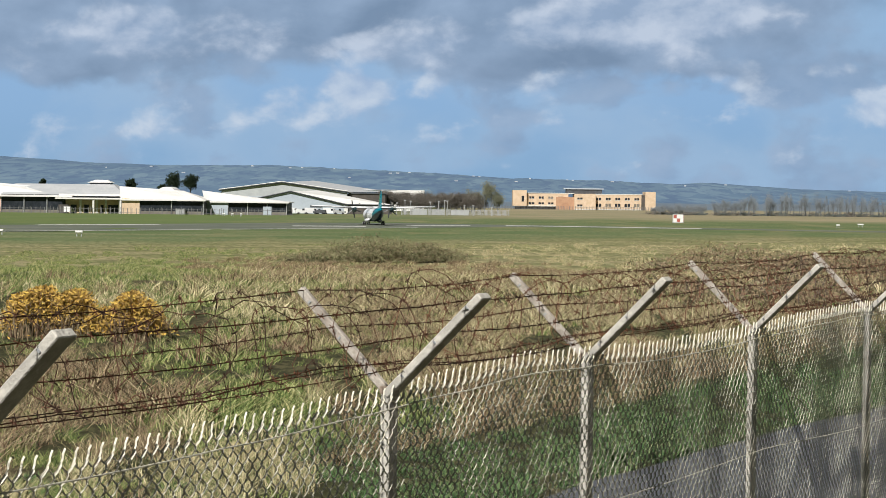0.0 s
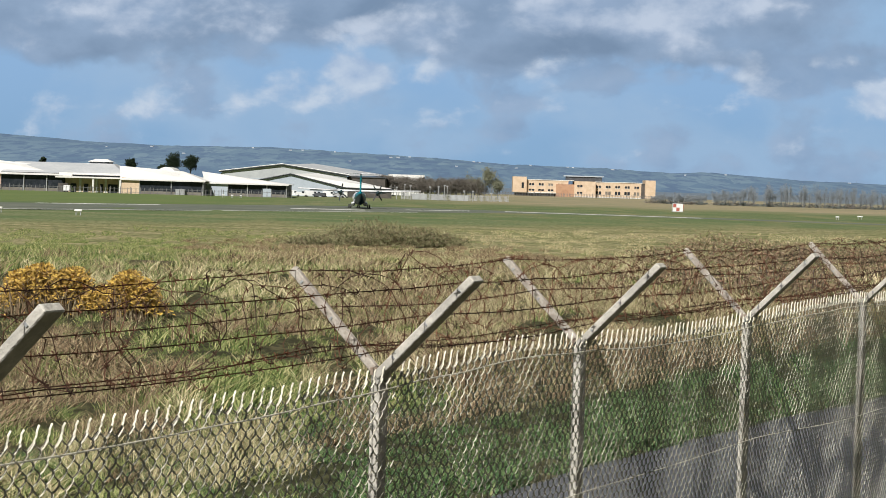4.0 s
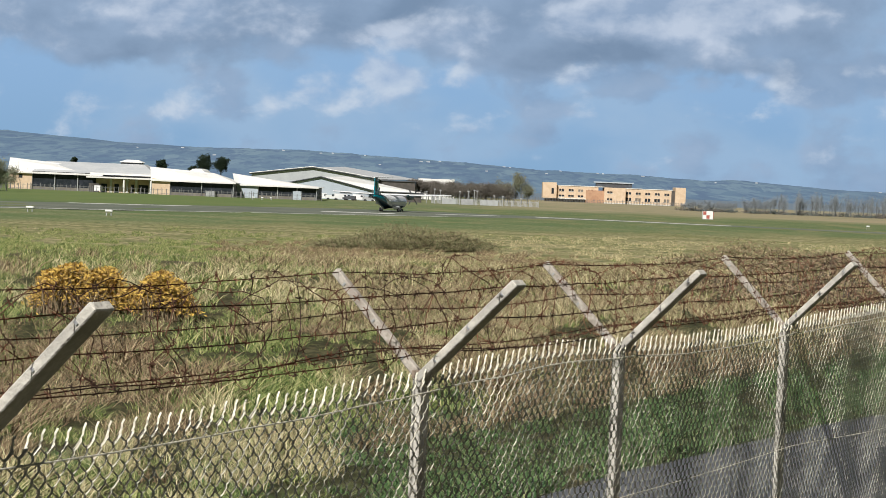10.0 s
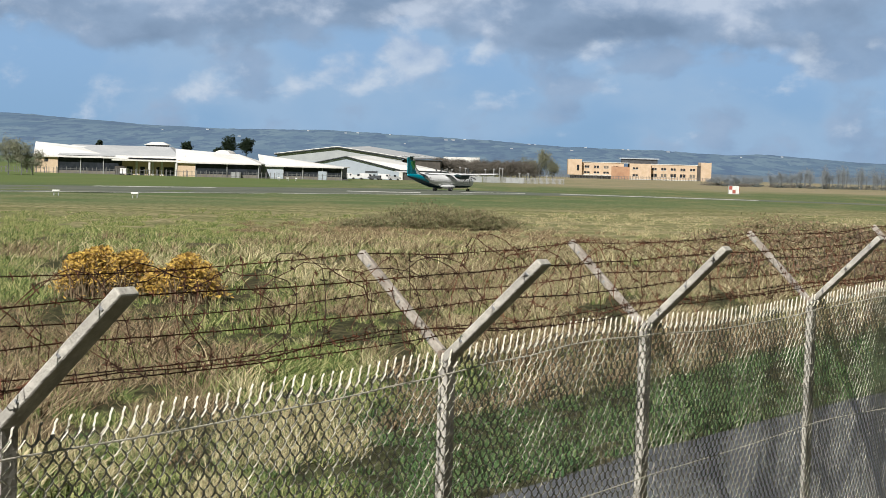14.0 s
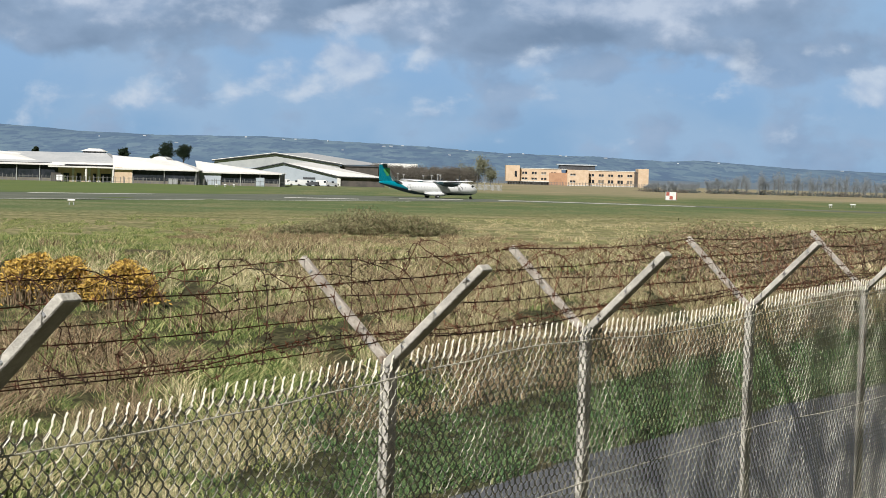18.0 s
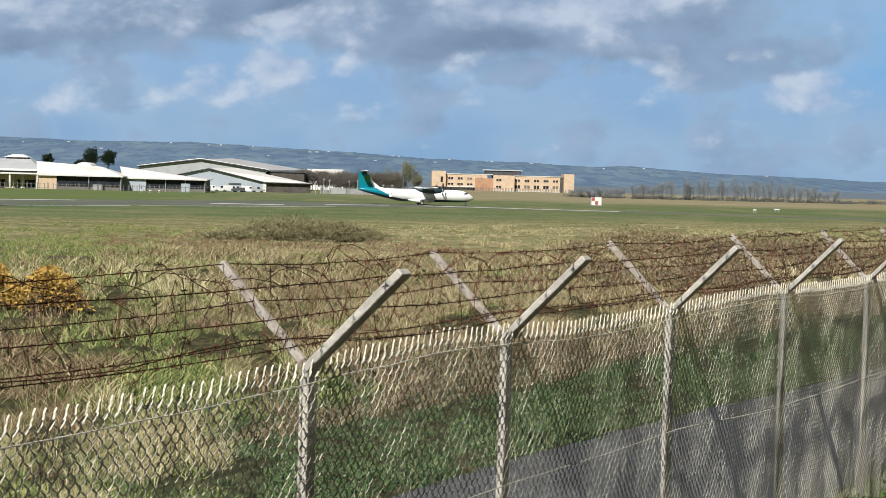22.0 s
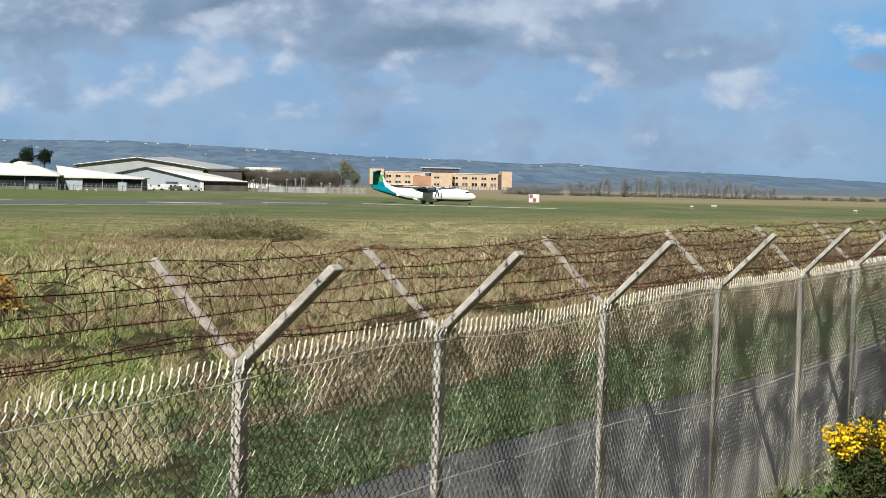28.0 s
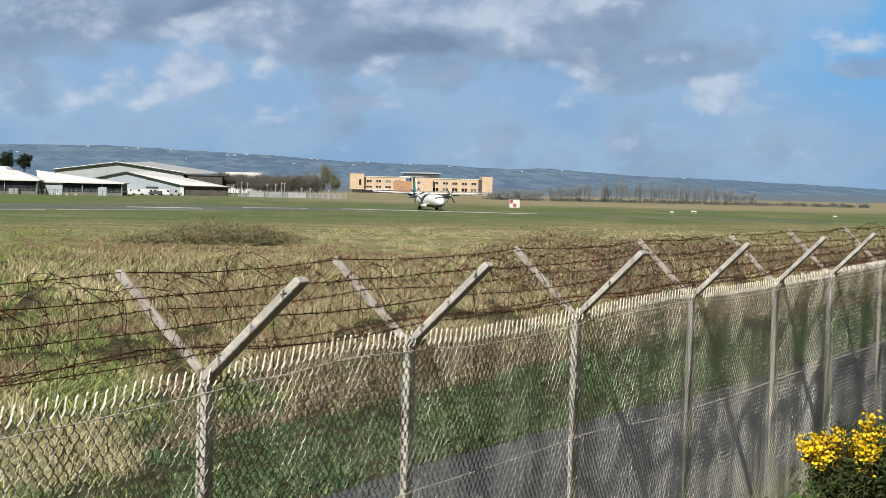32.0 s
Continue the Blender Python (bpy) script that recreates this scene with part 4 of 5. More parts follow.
def office():
    """A buff brick office block with two rows of windows, end towers and a plant room."""
    y = 1180
    thing = empty("office_building", pose(74, y, -0.4), "long buff brick office block with end towers and roof plant room", "building")

    def wall(name, x0, x1, d0, d1, z0, z1, mat=BRICK):
        return part(name, boxed(x0 - 74, x1 - 74, d0, d1, z0, z1), mat, thing)

    wall("end_tower", 36.6, 43.9, -2.5, 14, 2.2, 10.4)
    left = wall("left_wing", 43.9, 66.0, 0, 14, 2.2, 8.8)
    # Dark block under the overhanging wing; the void's shade is its colour.
    wall("undercroft_shade", 38, 62, 2.0, 13, -0.2, 2.2, CLAD_DARK)
    wall("link_block", 59.5, 69.0, -1.0, 12, -0.2, 7.0, BRICK_RED)
    wall("ledge", 37, 64, -0.6, 0.0, 2.0, 2.4, FASCIA)
    mid = wall("centre_block", 69.0, 80.2, -3.5, 14, -0.2, 8.8)
    right = wall("right_wing", 80.2, 105.0, 0, 14, -0.2, 8.5)
    wall("end_tower", 106.4, 111.8, -3.5, 14, -0.2, 10.2)
    wall("base_course", 80.3, 104.6, -0.15, -0.02, -0.2, 0.9, FASCIA)
    wall("base_course", 69.1, 80.1, -3.65, -3.52, -0.2, 0.9, FASCIA)
    # Dark box closing the gap by the tower, coloured as its shade.
    wall("recess_shade", 104.6, 106.6, -0.6, 14, -0.2, 8.4, CLAD_DARK)
    wall("roof_edge", 43.9, 69.0, -0.25, 14.2, 8.8, 9.15, FASCIA)
    wall("roof_edge", 80.2, 105.0, -0.25, 14.2, 8.5, 8.85, FASCIA)
    wall("plant_room", 65.0, 84.0, 4, 12, 8.8, 11.2, DARK_TRIM)
    wall("plant_roof", 63.8, 84.8, 3.4, 12.6, 11.2, 11.75, CLAD_LIGHT)

    def window(owner, x, z, w, h, depth, glass=GLASS_DARK):
        for k in (-1, 1):
            pane = part("window", boxed(x - 74 + k * w * 0.5 - w * 0.4, x - 74 + k * w * 0.5 + w * 0.4, depth - 0.06, depth + 0.02, z - h / 2, z + h / 2), glass, owner)
            part("sill", boxed(x - 74 + k * w * 0.5 - w * 0.46, x - 74 + k * w * 0.5 + w * 0.46, depth - 0.16, depth, z - h / 2 - 0.16, z - h / 2), FASCIA, pane)

    for n in range(4):
        window(left, 46.6 + n * 5.05, 6.6, 1.4, 1.2, 0, BLIND if n in (2,) else GLASS_DARK)
        window(left, 46.6 + n * 5.05, 3.6, 1.6, 1.0, 0)
    for n in range(5):
        window(right, 82.0 + n * 5.05, 6.2, 1.4, 1.2, 0)
        window(right, 82.0 + n * 5.05, 2.9, 1.6, 1.7, 0, BLIND if n in (1, 4) else GLASS_DARK)
    for x in (71.9,):
        for z in (6.3, 2.7):
            window(mid, x, z, 1.5, 1.0, -3.5)
    part("tower_slot", boxed(41.2 - 74, 42.4 - 74, -2.58, -2.5, 4.4, 7.4), GLASS_DARK, thing)
    return thing


office()


def checker_hut(x, y):
    """A small airfield hut in white and red squares."""
    thing = empty("marker_hut", pose(x, y, 0), "small white and red chequered airfield hut on the grass", "hut")
    part("body", boxed(-1.35, 1.35, 0, 2.4, 0.1, 2.2, bevel=0.04), SIGN_WHITE, thing)
    part("base", boxed(-1.45, 1.45, -0.1, 2.5, -0.1, 0.1), CLAD_GREY, thing)
    for i, j in ((1, 0), (0, 1)):
        part("red_panel", boxed(-1.3 + i * 0.88, -0.45 + i * 0.88, -0.03, 0.0, 0.2 + j * 1.0, 1.15 + j * 1.0), SIGN_RED, thing)
    # Red slab added on the right: that side's shade put into colour.
    part("painted_side_shade", boxed(1.36, 1.5, 0.2, 2.2, 0.2, 2.0), SIGN_RED, thing)
    return thing


checker_hut(63.0, 598)


def edge_light(x, y, size, tilt=0):
    """A white marker board on two short legs."""
    z = ground_z(x, y)
    thing = empty("marker_board", pose(x, y, z, 0, 0, tilt), "small white marker board on legs beside the runway", "marker board", "runway marker boards")
    part("board", boxed(-size, size, -0.25, 0.25, 0.55, 0.85, bevel=0.05), SIGN_WHITE, thing)
    for k in (-0.6, 0.6):
        part("leg", boxed(k * size - 0.06, k * size + 0.06, -0.06, 0.06, -0.2, 0.56), PALE_STEEL, thing)
    return thing


for x, y, s in ((-53.2, 326, 0.55), (-65.6, 330, 0.55), (92, 520, 0.4), (101, 540, 0.7), (126, 500, 0.45), (-63, 640, 0.4), (-60.5, 640, 0.35), (-58, 640, 0.3)):
    edge_light(x, y, s)


def mast(x, y, h):
    thing = empty("lighting_mast", pose(x, y, 0), "slim pale lighting mast behind the apron", "mast", "lighting masts")
    part("pole", tube([(0, 0, -0.2), (0, 0, h)], 0.14, 6, taper=0.7), PALE_STEEL, thing)
    part("head", boxed(-0.35, 0.35, -0.15, 0.15, h - 0.2, h + 0.15), PALE_STEEL, thing)
    return thing


for x, h in ((-12.8, 4.9), (-10.9, 4.6), (-4.4, 4.4), (-1.6, 4.6), (0.4, 5.0), (1.3, 4.8), (7.0, 3.4), (9.9, 3.4), (16, 2.8), (-15.5, 4.0)):
    mast(x, 742, h)


def palisade(x0, x1, y, name_label, tall, gap, mat=None):
    """A far steel security fence: posts, rails and pales."""
    mat = mat or FENCE_GREY
    thing = empty("security_fence", pose(x0, y, 0), name_label, "fence")
    n = int((x1 - x0) / 3.0)
    for k in range(n + 1):
        part("fence_upright", boxed(k * 3.0 - 0.07, k * 3.0 + 0.07, 0, 0.12, -0.2, tall + 0.3), mat, thing)
    for z in (0.5, tall - 0.3):
        part("rail", boxed(0, n * 3.0, 0.05, 0.09, z - 0.04, z + 0.04), mat, thing)
    pales = bmesh.new()
    for k in range(int(n * 3.0 / gap)):
        box(pales, k * gap, k * gap + min(gap * 0.45, 0.2), 0.1, 0.12, 0.1, tall)
    tagged(part("infill", pales, mat, thing), kind="stuff")
    return thing


palisade(-150, -44, 664, "grey steel security fence before the airport buildings", 1.9, 1.3)
palisade(-14, 22, 748, "pale steel palisade fence before the wood", 2.0, 0.4, PALE_STEEL)
palisade(20, 120, 1150, "grey security fence before the office block", 1.8, 0.8)


def store(x, y, w, h, mat, label):
    thing = empty("storage_unit", pose(x, y, 0), label, "container", "storage units")
    part("body", boxed(-w / 2, w / 2, 0, 2.4, 0, h, bevel=0.03), mat, thing)
    for k in range(int(w / 0.5)):
        part("rib", boxed(-w / 2 + k * 0.5 + 0.1, -w / 2 + k * 0.5 + 0.25, -0.04, 0, 0.1, h - 0.1), mat, thing)
    return thing


store(-54.0, 684, 2.6, 2.6, CLAD_LIGHT, "pale grey storage container beside the shed")
store(-8.0, 752, 5.0, 1.9, CLAD_GREY, "grey storage container behind the palisade")
store(-2.0, 752, 4.0, 1.9, PALE_STEEL, "pale storage container behind the palisade")
store(5.5, 753, 6.0, 1.8, CLAD_GREY, "grey storage container behind the palisade")
store(-80.0, 678, 3.0, 1.7, PALE_STEEL, "low pale plant unit beside the shed")
store(-15.5, 930, 15.0, 8.7, WHITE_ROOF, "long white warehouse roof behind the hangar")


def farmhouse(x, y):
    z, k = hill_z(x, y) + 0.5, random.uniform(0.35, 0.85)
    thing = empty("farmhouse", pose(x, y, z, 0, 0, random.uniform(-20, 20)), "tiny white farmhouse on the far hillside", "house", "farmhouses")
    part("wall", boxed(-3.2 * k, 3.2 * k, -2, 2, -2, 0.1), HAZED_WALL, thing)
    part("roof", prism([(-3.3 * k, 0.1), (3.3 * k, 0.1), (2.9 * k, 0.9), (-2.9 * k, 0.9)], -2, 2), GREY_ROOF, thing)
    return thing


for x, y in ((-330, 3850), (-245, 3860), (-60, 3880), (52, 3900), (62, 3890), (215, 3890), (224, 3880), (-420, 3600), (-560, 3700), (400, 3700), (-150, 3550), (700, 3850), (-262, 3800), (-90, 3760), (-78, 3765), (120, 3700), (290, 3840), (-500, 3820), (20, 3600), (480, 3800), (-190, 3880), (150, 3880)):
    farmhouse(x, y)

# ---- plants ----
def blades(points, tall, wide, seed, lean=0.35, per=5, stiff=0.25):
    """Tufts of bent blades at the given places. points: x, y, z, scale."""
    rng = np.random.default_rng(seed)
    pts = np.asarray(points, float)
    n = len(pts) * per
    base = np.repeat(pts, per, axis=0)
    a = rng.uniform(0, 2 * np.pi, n)
    h = tall * base[:, 3] * rng.uniform(0.5, 1.15, n)
    w = wide * base[:, 3] * rng.uniform(0.6, 1.4, n)
    off = rng.normal(0, 0.22, (n, 2)) * (tall * base[:, 3])[:, None]
    foot = np.c_[base[:, 0] + off[:, 0], base[:, 1] + off[:, 1], base[:, 2] - 0.05]
    bend = h * rng.uniform(0.05, lean * 2, n)
    tip = foot + np.c_[np.cos(a) * bend + 0.12 * h, np.sin(a) * bend, h]
    mid = foot + np.c_[np.cos(a) * bend * stiff + 0.03 * h, np.sin(a) * bend * stiff, h * 0.55]
    side = np.c_[np.ones(n), rng.uniform(-0.5, 0.5, n), np.zeros(n)] * (w / 2)[:, None]
    verts = np.stack([foot - side, foot + side, mid + side * 0.8, mid - side * 0.8, tip], 1).reshape(-1, 3)
    idx = np.arange(n)[:, None] * 5
    quads = (idx + [0, 1, 2, 3]).tolist()
    tris = (idx + [3, 2, 4]).tolist()
    me = bpy.data.meshes.new("blades")
    me.from_pydata(verts.tolist(), [], quads + tris)
    me.update()
    return me


def scatter(count, y0, y1, x0, x1, seed, keep, power=1.0, gap=-0.2):
    """Random places in the wedge that spreads from the path over the field."""
    rng = np.random.default_rng(seed)
    out = []
    while len(out) < count:
        y = y0 * (y1 / y0) ** (rng.random() ** power)
        x = y * rng.uniform(x0, x1)
        k = 2.6 * (30.0 / max(y, 30.0)) ** 0.8
        if keep(x, y) and noise.noise((x * k, y * k * 0.45, 5.7)) + 0.5 * noise.noise((x * k * 2.3, y * k, 1.7)) > gap:
            out.append((x, y, ground_z(x, y), 0.62 + 0.9 * max(0.0, noise.noise((x * 0.5, y * 0.25, 4.4)) + 0.25)))
    return out


def beyond(x, y):
    """Metres beyond the fence."""
    return -((x - FENCE_AT.x) * TOWARDS.x + (y - FENCE_AT.y) * TOWARDS.y)


def off_road(x, y):
    s = (x - FENCE_AT.x) * ALONG.x + (y - FENCE_AT.y) * ALONG.y
    return beyond(x, y) > road_edge(s) + 0.05


def strawness(x, y):
    """How dry the grass is: green by the road and out to the west, tan towards the middle and east."""
    v = 0.50 + 0.55 * noise.noise((x * 0.09, y * 0.03, 3.3)) + 0.35 * noise.noise((x * 0.5, y * 0.2, 8.1))
    v -= 0.55 * ease(-x / y, 0.03, 0.13) * ease(y, 62, 95)
    v -= 0.60 * (1 - ease(beyond(x, y), 7.0, 9.5)) * ease(x / y, -0.075, -0.02)
    v -= 0.08 * (1 - ease(y, 22, 36))
    v += 0.36 * ease(x / y, -0.08, 0.03) * ease(y, 60, 120)
    return v


def in_field(x, y):
    return off_road(x, y) and y - 0.9 * x + 70 * noise.noise((x * 0.05, y * 0.05, 7.1)) + 14 * noise.noise((x * 1.3, y * 1.1, 2.7)) < 285


def matrix_keep(x, y):
    if y > 60 and strawness(x, y) > 0.72:
        return False
    if beyond(x, y) < 7.5 and x / y > -0.07 + 0.05 * noise.noise((x * 0.9, y * 0.6, 3.2)):
        return False
    return in_field(x, y) and noise.noise((x * 1.7, y * 0.8, 2.2)) > (-0.38 if y > 60 else -0.1)


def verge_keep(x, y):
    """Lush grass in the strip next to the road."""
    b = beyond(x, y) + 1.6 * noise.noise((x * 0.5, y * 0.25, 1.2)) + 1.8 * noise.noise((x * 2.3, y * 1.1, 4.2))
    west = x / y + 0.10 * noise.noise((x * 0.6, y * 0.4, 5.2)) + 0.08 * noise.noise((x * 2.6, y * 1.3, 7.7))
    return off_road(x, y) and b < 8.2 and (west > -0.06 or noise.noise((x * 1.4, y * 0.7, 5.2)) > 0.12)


def stalk_keep(x, y):
    """Dead stalks stand in drifts beyond the lush strip."""
    b = beyond(x, y)
    if b < 6.5 or not in_field(x, y):
        return False
    if y > 148:
        return abs(x / y + 0.03) < 0.07 + 0.05 * noise.noise((x * 0.3, y * 0.1, 1.9)) and noise.noise((x * 0.5, y * 0.25, 8.8)) > -0.1
    v = noise.noise((x * 0.22, y * 0.09, 9.3)) + 0.6 * noise.noise((x * 0.9, y * 0.4, 3.7))
    return v + 0.5 * ease(x / y, -0.12, 0.06) - 0.5 * ease(-x / y, 0.10, 0.14) * ease(y, 50, 80) > 0.08


def straw_keep(x, y):
    return in_field(x, y) and strawness(x, y) + 0.5 * noise.noise((x * 1.9, y * 0.9, 6.1)) > (0.40 if y > 60 else 0.50)


def lay(name, mat, label, keep, seed, bands):
    """Bands of tufts from near to far, one stuff object each."""
    for n, (count, y0, y1, tall, wide, per, lean) in enumerate(bands):
        pts = scatter(count, y0, y1, -0.24, 0.30, seed + n, keep)
        me = blades(pts, tall, wide, seed + 50 + n, lean=lean, per=per, stiff=0.35)
        tagged(part(name, me, mat), label, "grass", kind="stuff")


lay("green_grass", GREEN, "tufted green grass under the dry stalks", matrix_keep, 31,
    [(10500, 17, 60, 0.24, 0.016, 5, 0.8), (15000, 55, 140, 0.28, 0.026, 5, 0.7), (26000, 130, 330, 0.24, 0.030, 4, 0.8)])
lay("straw_grass", STRAW, "long dry straw-coloured grass on the field", straw_keep, 11,
    [(5200, 17, 60, 0.38, 0.012, 4, 0.85), (7500, 55, 140, 0.42, 0.022, 4, 0.8), (26000, 130, 330, 0.26, 0.030, 4, 0.8)])
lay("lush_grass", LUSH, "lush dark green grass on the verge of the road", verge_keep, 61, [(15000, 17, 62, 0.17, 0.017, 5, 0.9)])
lay("dead_stalks", DEAD, "dark brown dead stalks tangled in the rough grass", stalk_keep, 71,
    [(9500, 20, 62, 0.40, 0.013, 4, 1.1), (10500, 55, 150, 0.46, 0.022, 4, 1.0), (9000, 135, 222, 0.42, 0.028, 4, 0.9)])


def verge_grass():
    """Short grass on the bank and at the foot of the fence on the near side."""
    rng = np.random.default_rng(5)
    pts = []
    for _ in range(5200):
        s, u = rng.uniform(8, 34), -rng.uniform(-0.35, 2.6)
        p = fence_point(s, u)
        pts.append((p.x, p.y, ground_z(p.x, p.y), rng.uniform(0.5, 1.1)))
    return pts


tagged(part("verge_grass", blades(verge_grass(), 0.22, 0.012, 77, per=5), GREEN), "green grass on the bank at the foot of the fence", "grass", kind="stuff")


def leafy(name, mat, x, y, rx, ry, h, count, leaf, label, category, group="", seed=0, stems=14, stem_mat=None, droop=0.3, slim=0.42):
    """A thicket: arching stems and many small leaves over them."""
    rng = np.random.default_rng(seed)
    z = ground_z(x, y)
    thing = empty(name, pose(x, y, z), label, category, group)
    stem_mesh = bmesh.new()
    tips = []
    for _ in range(stems):
        a, r = rng.uniform(0, 2 * math.pi), rng.random() ** 0.5
        bx, by = 0.6 * rx * r * math.cos(a), 0.6 * ry * r * math.sin(a)
        top = h * rng.uniform(0.6, 1.0) * (1 - 0.5 * r * r)
        ex, ey = rx * r * math.cos(a), ry * r * math.sin(a)
        line = [(bx, by, -0.2), (bx + (ex - bx) * 0.4, by + (ey - by) * 0.4, top * 0.75), (ex, ey, top), (ex + rx * 0.12 * math.cos(a), ey, top * (1 - droop))]
        tube(line, 0.012 + 0.004 * h, 3, stem_mesh, 0.4)
        tips.append((ex, ey, top))
    tagged(part("stem", stem_mesh, stem_mat or BARK, thing), kind="stuff")
    soup = Soup()
    for _ in range(count):
        cx, cy, cz = tips[rng.integers(len(tips))]
        p = Vector((cx + rng.normal(0, 0.28 * rx), cy + rng.normal(0, 0.28 * ry), max(cz * rng.uniform(0.15, 1.05), 0.0)))
        d = Vector(rng.normal(0, 1, 3)).normalized() * leaf * rng.uniform(0.5, 1.2)
        e = d.orthogonal().normalized() * leaf * slim
        soup.quad(p - d * 0.5, p + e, p + d * 0.5 + Vector((0, 0, leaf * 0.2)), p - e)
    tagged(part("foliage", soup.mesh("foliage"), mat, thing), kind="stuff")
    return thing


# the brown bush out on the field
for k, (x, y, rx, h) in enumerate(((-9.5, 212, 2.6, 2.0), (-6.2, 214, 3.4, 2.9), (-2.6, 213, 2.8, 2.7), (-0.2, 216, 2.2, 1.9), (-12.2, 209, 2.2, 1.3))):
    leafy("field_bush", HEATH, x, y, rx, 1.8, h, 5200, 0.42, "brown leafless bush standing in the dry grass", "bush", "field bushes", 100 + k, slim=0.06)

# brambles along the far side of the fence
rng_b = np.random.default_rng(9)
for k in range(46):
    y = 62 * (235 / 62) ** rng_b.random()
    lo = 0.085 + 0.02 * (k % 3)
    x = y * rng_b.uniform(lo, 0.40)
    leafy("bramble", BRAMBLE, x, y, y * 0.016 + 0.8, 1.6, 0.8 + y * 0.005 + rng_b.uniform(0, 0.5), 900, 0.10 + y * 0.0016, "reddish-brown bramble thicket in the rough grass", "bramble", "brambles", 200 + k, slim=0.11)


def shoots(name, x, y, rx, h, seed, label):
    """A clump of upright ochre shoots."""
    rng = np.random.default_rng(seed)
    thing = empty(name, pose(x, y, ground_z(x, y)), label, "shrub", "ochre shrubs")
    pts = [(u * rx, rng.normal(0, 0.4), 0.0, rng.uniform(0.35, 1.0) * math.exp(-0.5 * u * u)) for u in rng.normal(0, 0.6, 110)]
    tagged(part("clump", blades(pts, h, 0.022, seed, lean=0.4, per=5), DEAD, thing), kind="stuff")
    leaf = Soup()
    for _ in range(2600):
        u = rng.normal(0, 0.55)
        p = Vector((u * rx, rng.normal(0, 0.4), h * (1 - 0.7 * rng.random() ** 1.6) * math.exp(-0.6 * u * u)))
        d = Vector(rng.normal(0, 1, 3)).normalized() * 0.05
        leaf.quad(p - d, p + d.orthogonal().normalized() * 0.016, p + d, p - d.orthogonal().normalized() * 0.016)
    tagged(part("foliage", leaf.mesh("foliage"), GORSE_OCHRE, thing), kind="stuff")
    return thing


for k, (x, y, rx, h) in enumerate(((-8.0, 44.5, 0.5, 1.0), (-7.35, 44.5, 0.5, 0.95), (-6.15, 44.0, 0.45, 0.95), (-8.45, 45, 0.3, 0.85), (-6.75, 44.3, 0.3, 0.6), (-5.85, 44.2, 0.3, 0.75))):
    shoots("ochre_shrub", x, y, rx, h, 300 + k, "ochre-yellow leafing shrub in the dry grass")


def gorse(x, y, z, seed, blooming, size):
    """A gorse bush: spiny green shoots, some of them thick with yellow flowers near the tips."""
    rng = np.random.default_rng(seed)
    thing = empty("gorse_bush", pose(x, y, z), "gorse bush with bright yellow flowers on the bank before the fence", "gorse", "gorse bushes")
    needles, petals = Soup(), Soup()
    for k in range(34):
        a, r = rng.uniform(0, 2 * math.pi), rng.random() ** 0.5 * 0.5
        ex, ey, ez = r * math.cos(a) * size, r * math.sin(a) * 0.7 * size, rng.uniform(0.45, 1.0) * (1.15 - 0.5 * r) * size
        line = [Vector((ex * 0.15, ey * 0.15, -0.1)), Vector((ex * 0.6, ey * 0.6, ez * 0.5)), Vector((ex, ey, ez))]
        bm = bmesh.new()
        tube(line, 0.008, 4, bm, 0.4)
        part("stem", bm, BARK, thing)
        bloom = rng.random() < blooming and ez > 0.62 * size
        for _ in range(130):
            f = rng.uniform(0.2, 1.0)
            p = (line[0].lerp(line[1], f * 2) if f < 0.5 else line[1].lerp(line[2], f * 2 - 1)) + Vector(rng.normal(0, 0.045, 3))
            d = Vector(rng.normal(0, 1, 3) + (0, 0, 0.7)).normalized() * 0.06
            e = d.orthogonal().normalized() * 0.010
            needles.tri(p - e, p + e, p + d)
            if bloom and f > 0.78:
                for _ in range(4):
                    c = p + Vector(rng.normal(0, 0.018, 3))
                    g = Vector(rng.normal(0, 1, 3)).normalized() * 0.021
                    o = g.orthogonal().normalized() * 0.016
                    petals.quad(c - g, c + o, c + g, c - o)
    tagged(part("foliage", needles.mesh("foliage"), GORSE_GREEN, thing), kind="stuff")
    if petals.faces:
        tagged(part("blossom", petals.mesh("blossom"), GORSE_YELLOW, thing, "bright yellow gorse flowers"), kind="stuff")
    return thing


for k, (x, y, b, size) in enumerate(((4.69, 17.3, 0.6, 0.95), (5.26, 17.2, 0.4, 0.95), (4.98, 18.4, 0.0, 0.84))):
    gorse(x, y, ground_z(x, y), 400 + k, b, size)

# leafy weeds at the foot of the bank
WEED = foliage("weed_leaves", [(0.04, 0.08, 0.02), (0.09, 0.15, 0.04), (0.06, 0.10, 0.03), (0.15, 0.20, 0.07)])
for k in range(16):
    s = 9.2 + k * 0.32
    p = fence_point(s, -0.2 - 0.7 * rng_b.random())
    leafy("weed", WEED, p.x, p.y, 0.26, 0.22, 0.24 + 0.2 * rng_b.random(), 260, 0.05, "low leafy green weed at the foot of the fence", "weed", "weeds", 450 + k, stems=6)


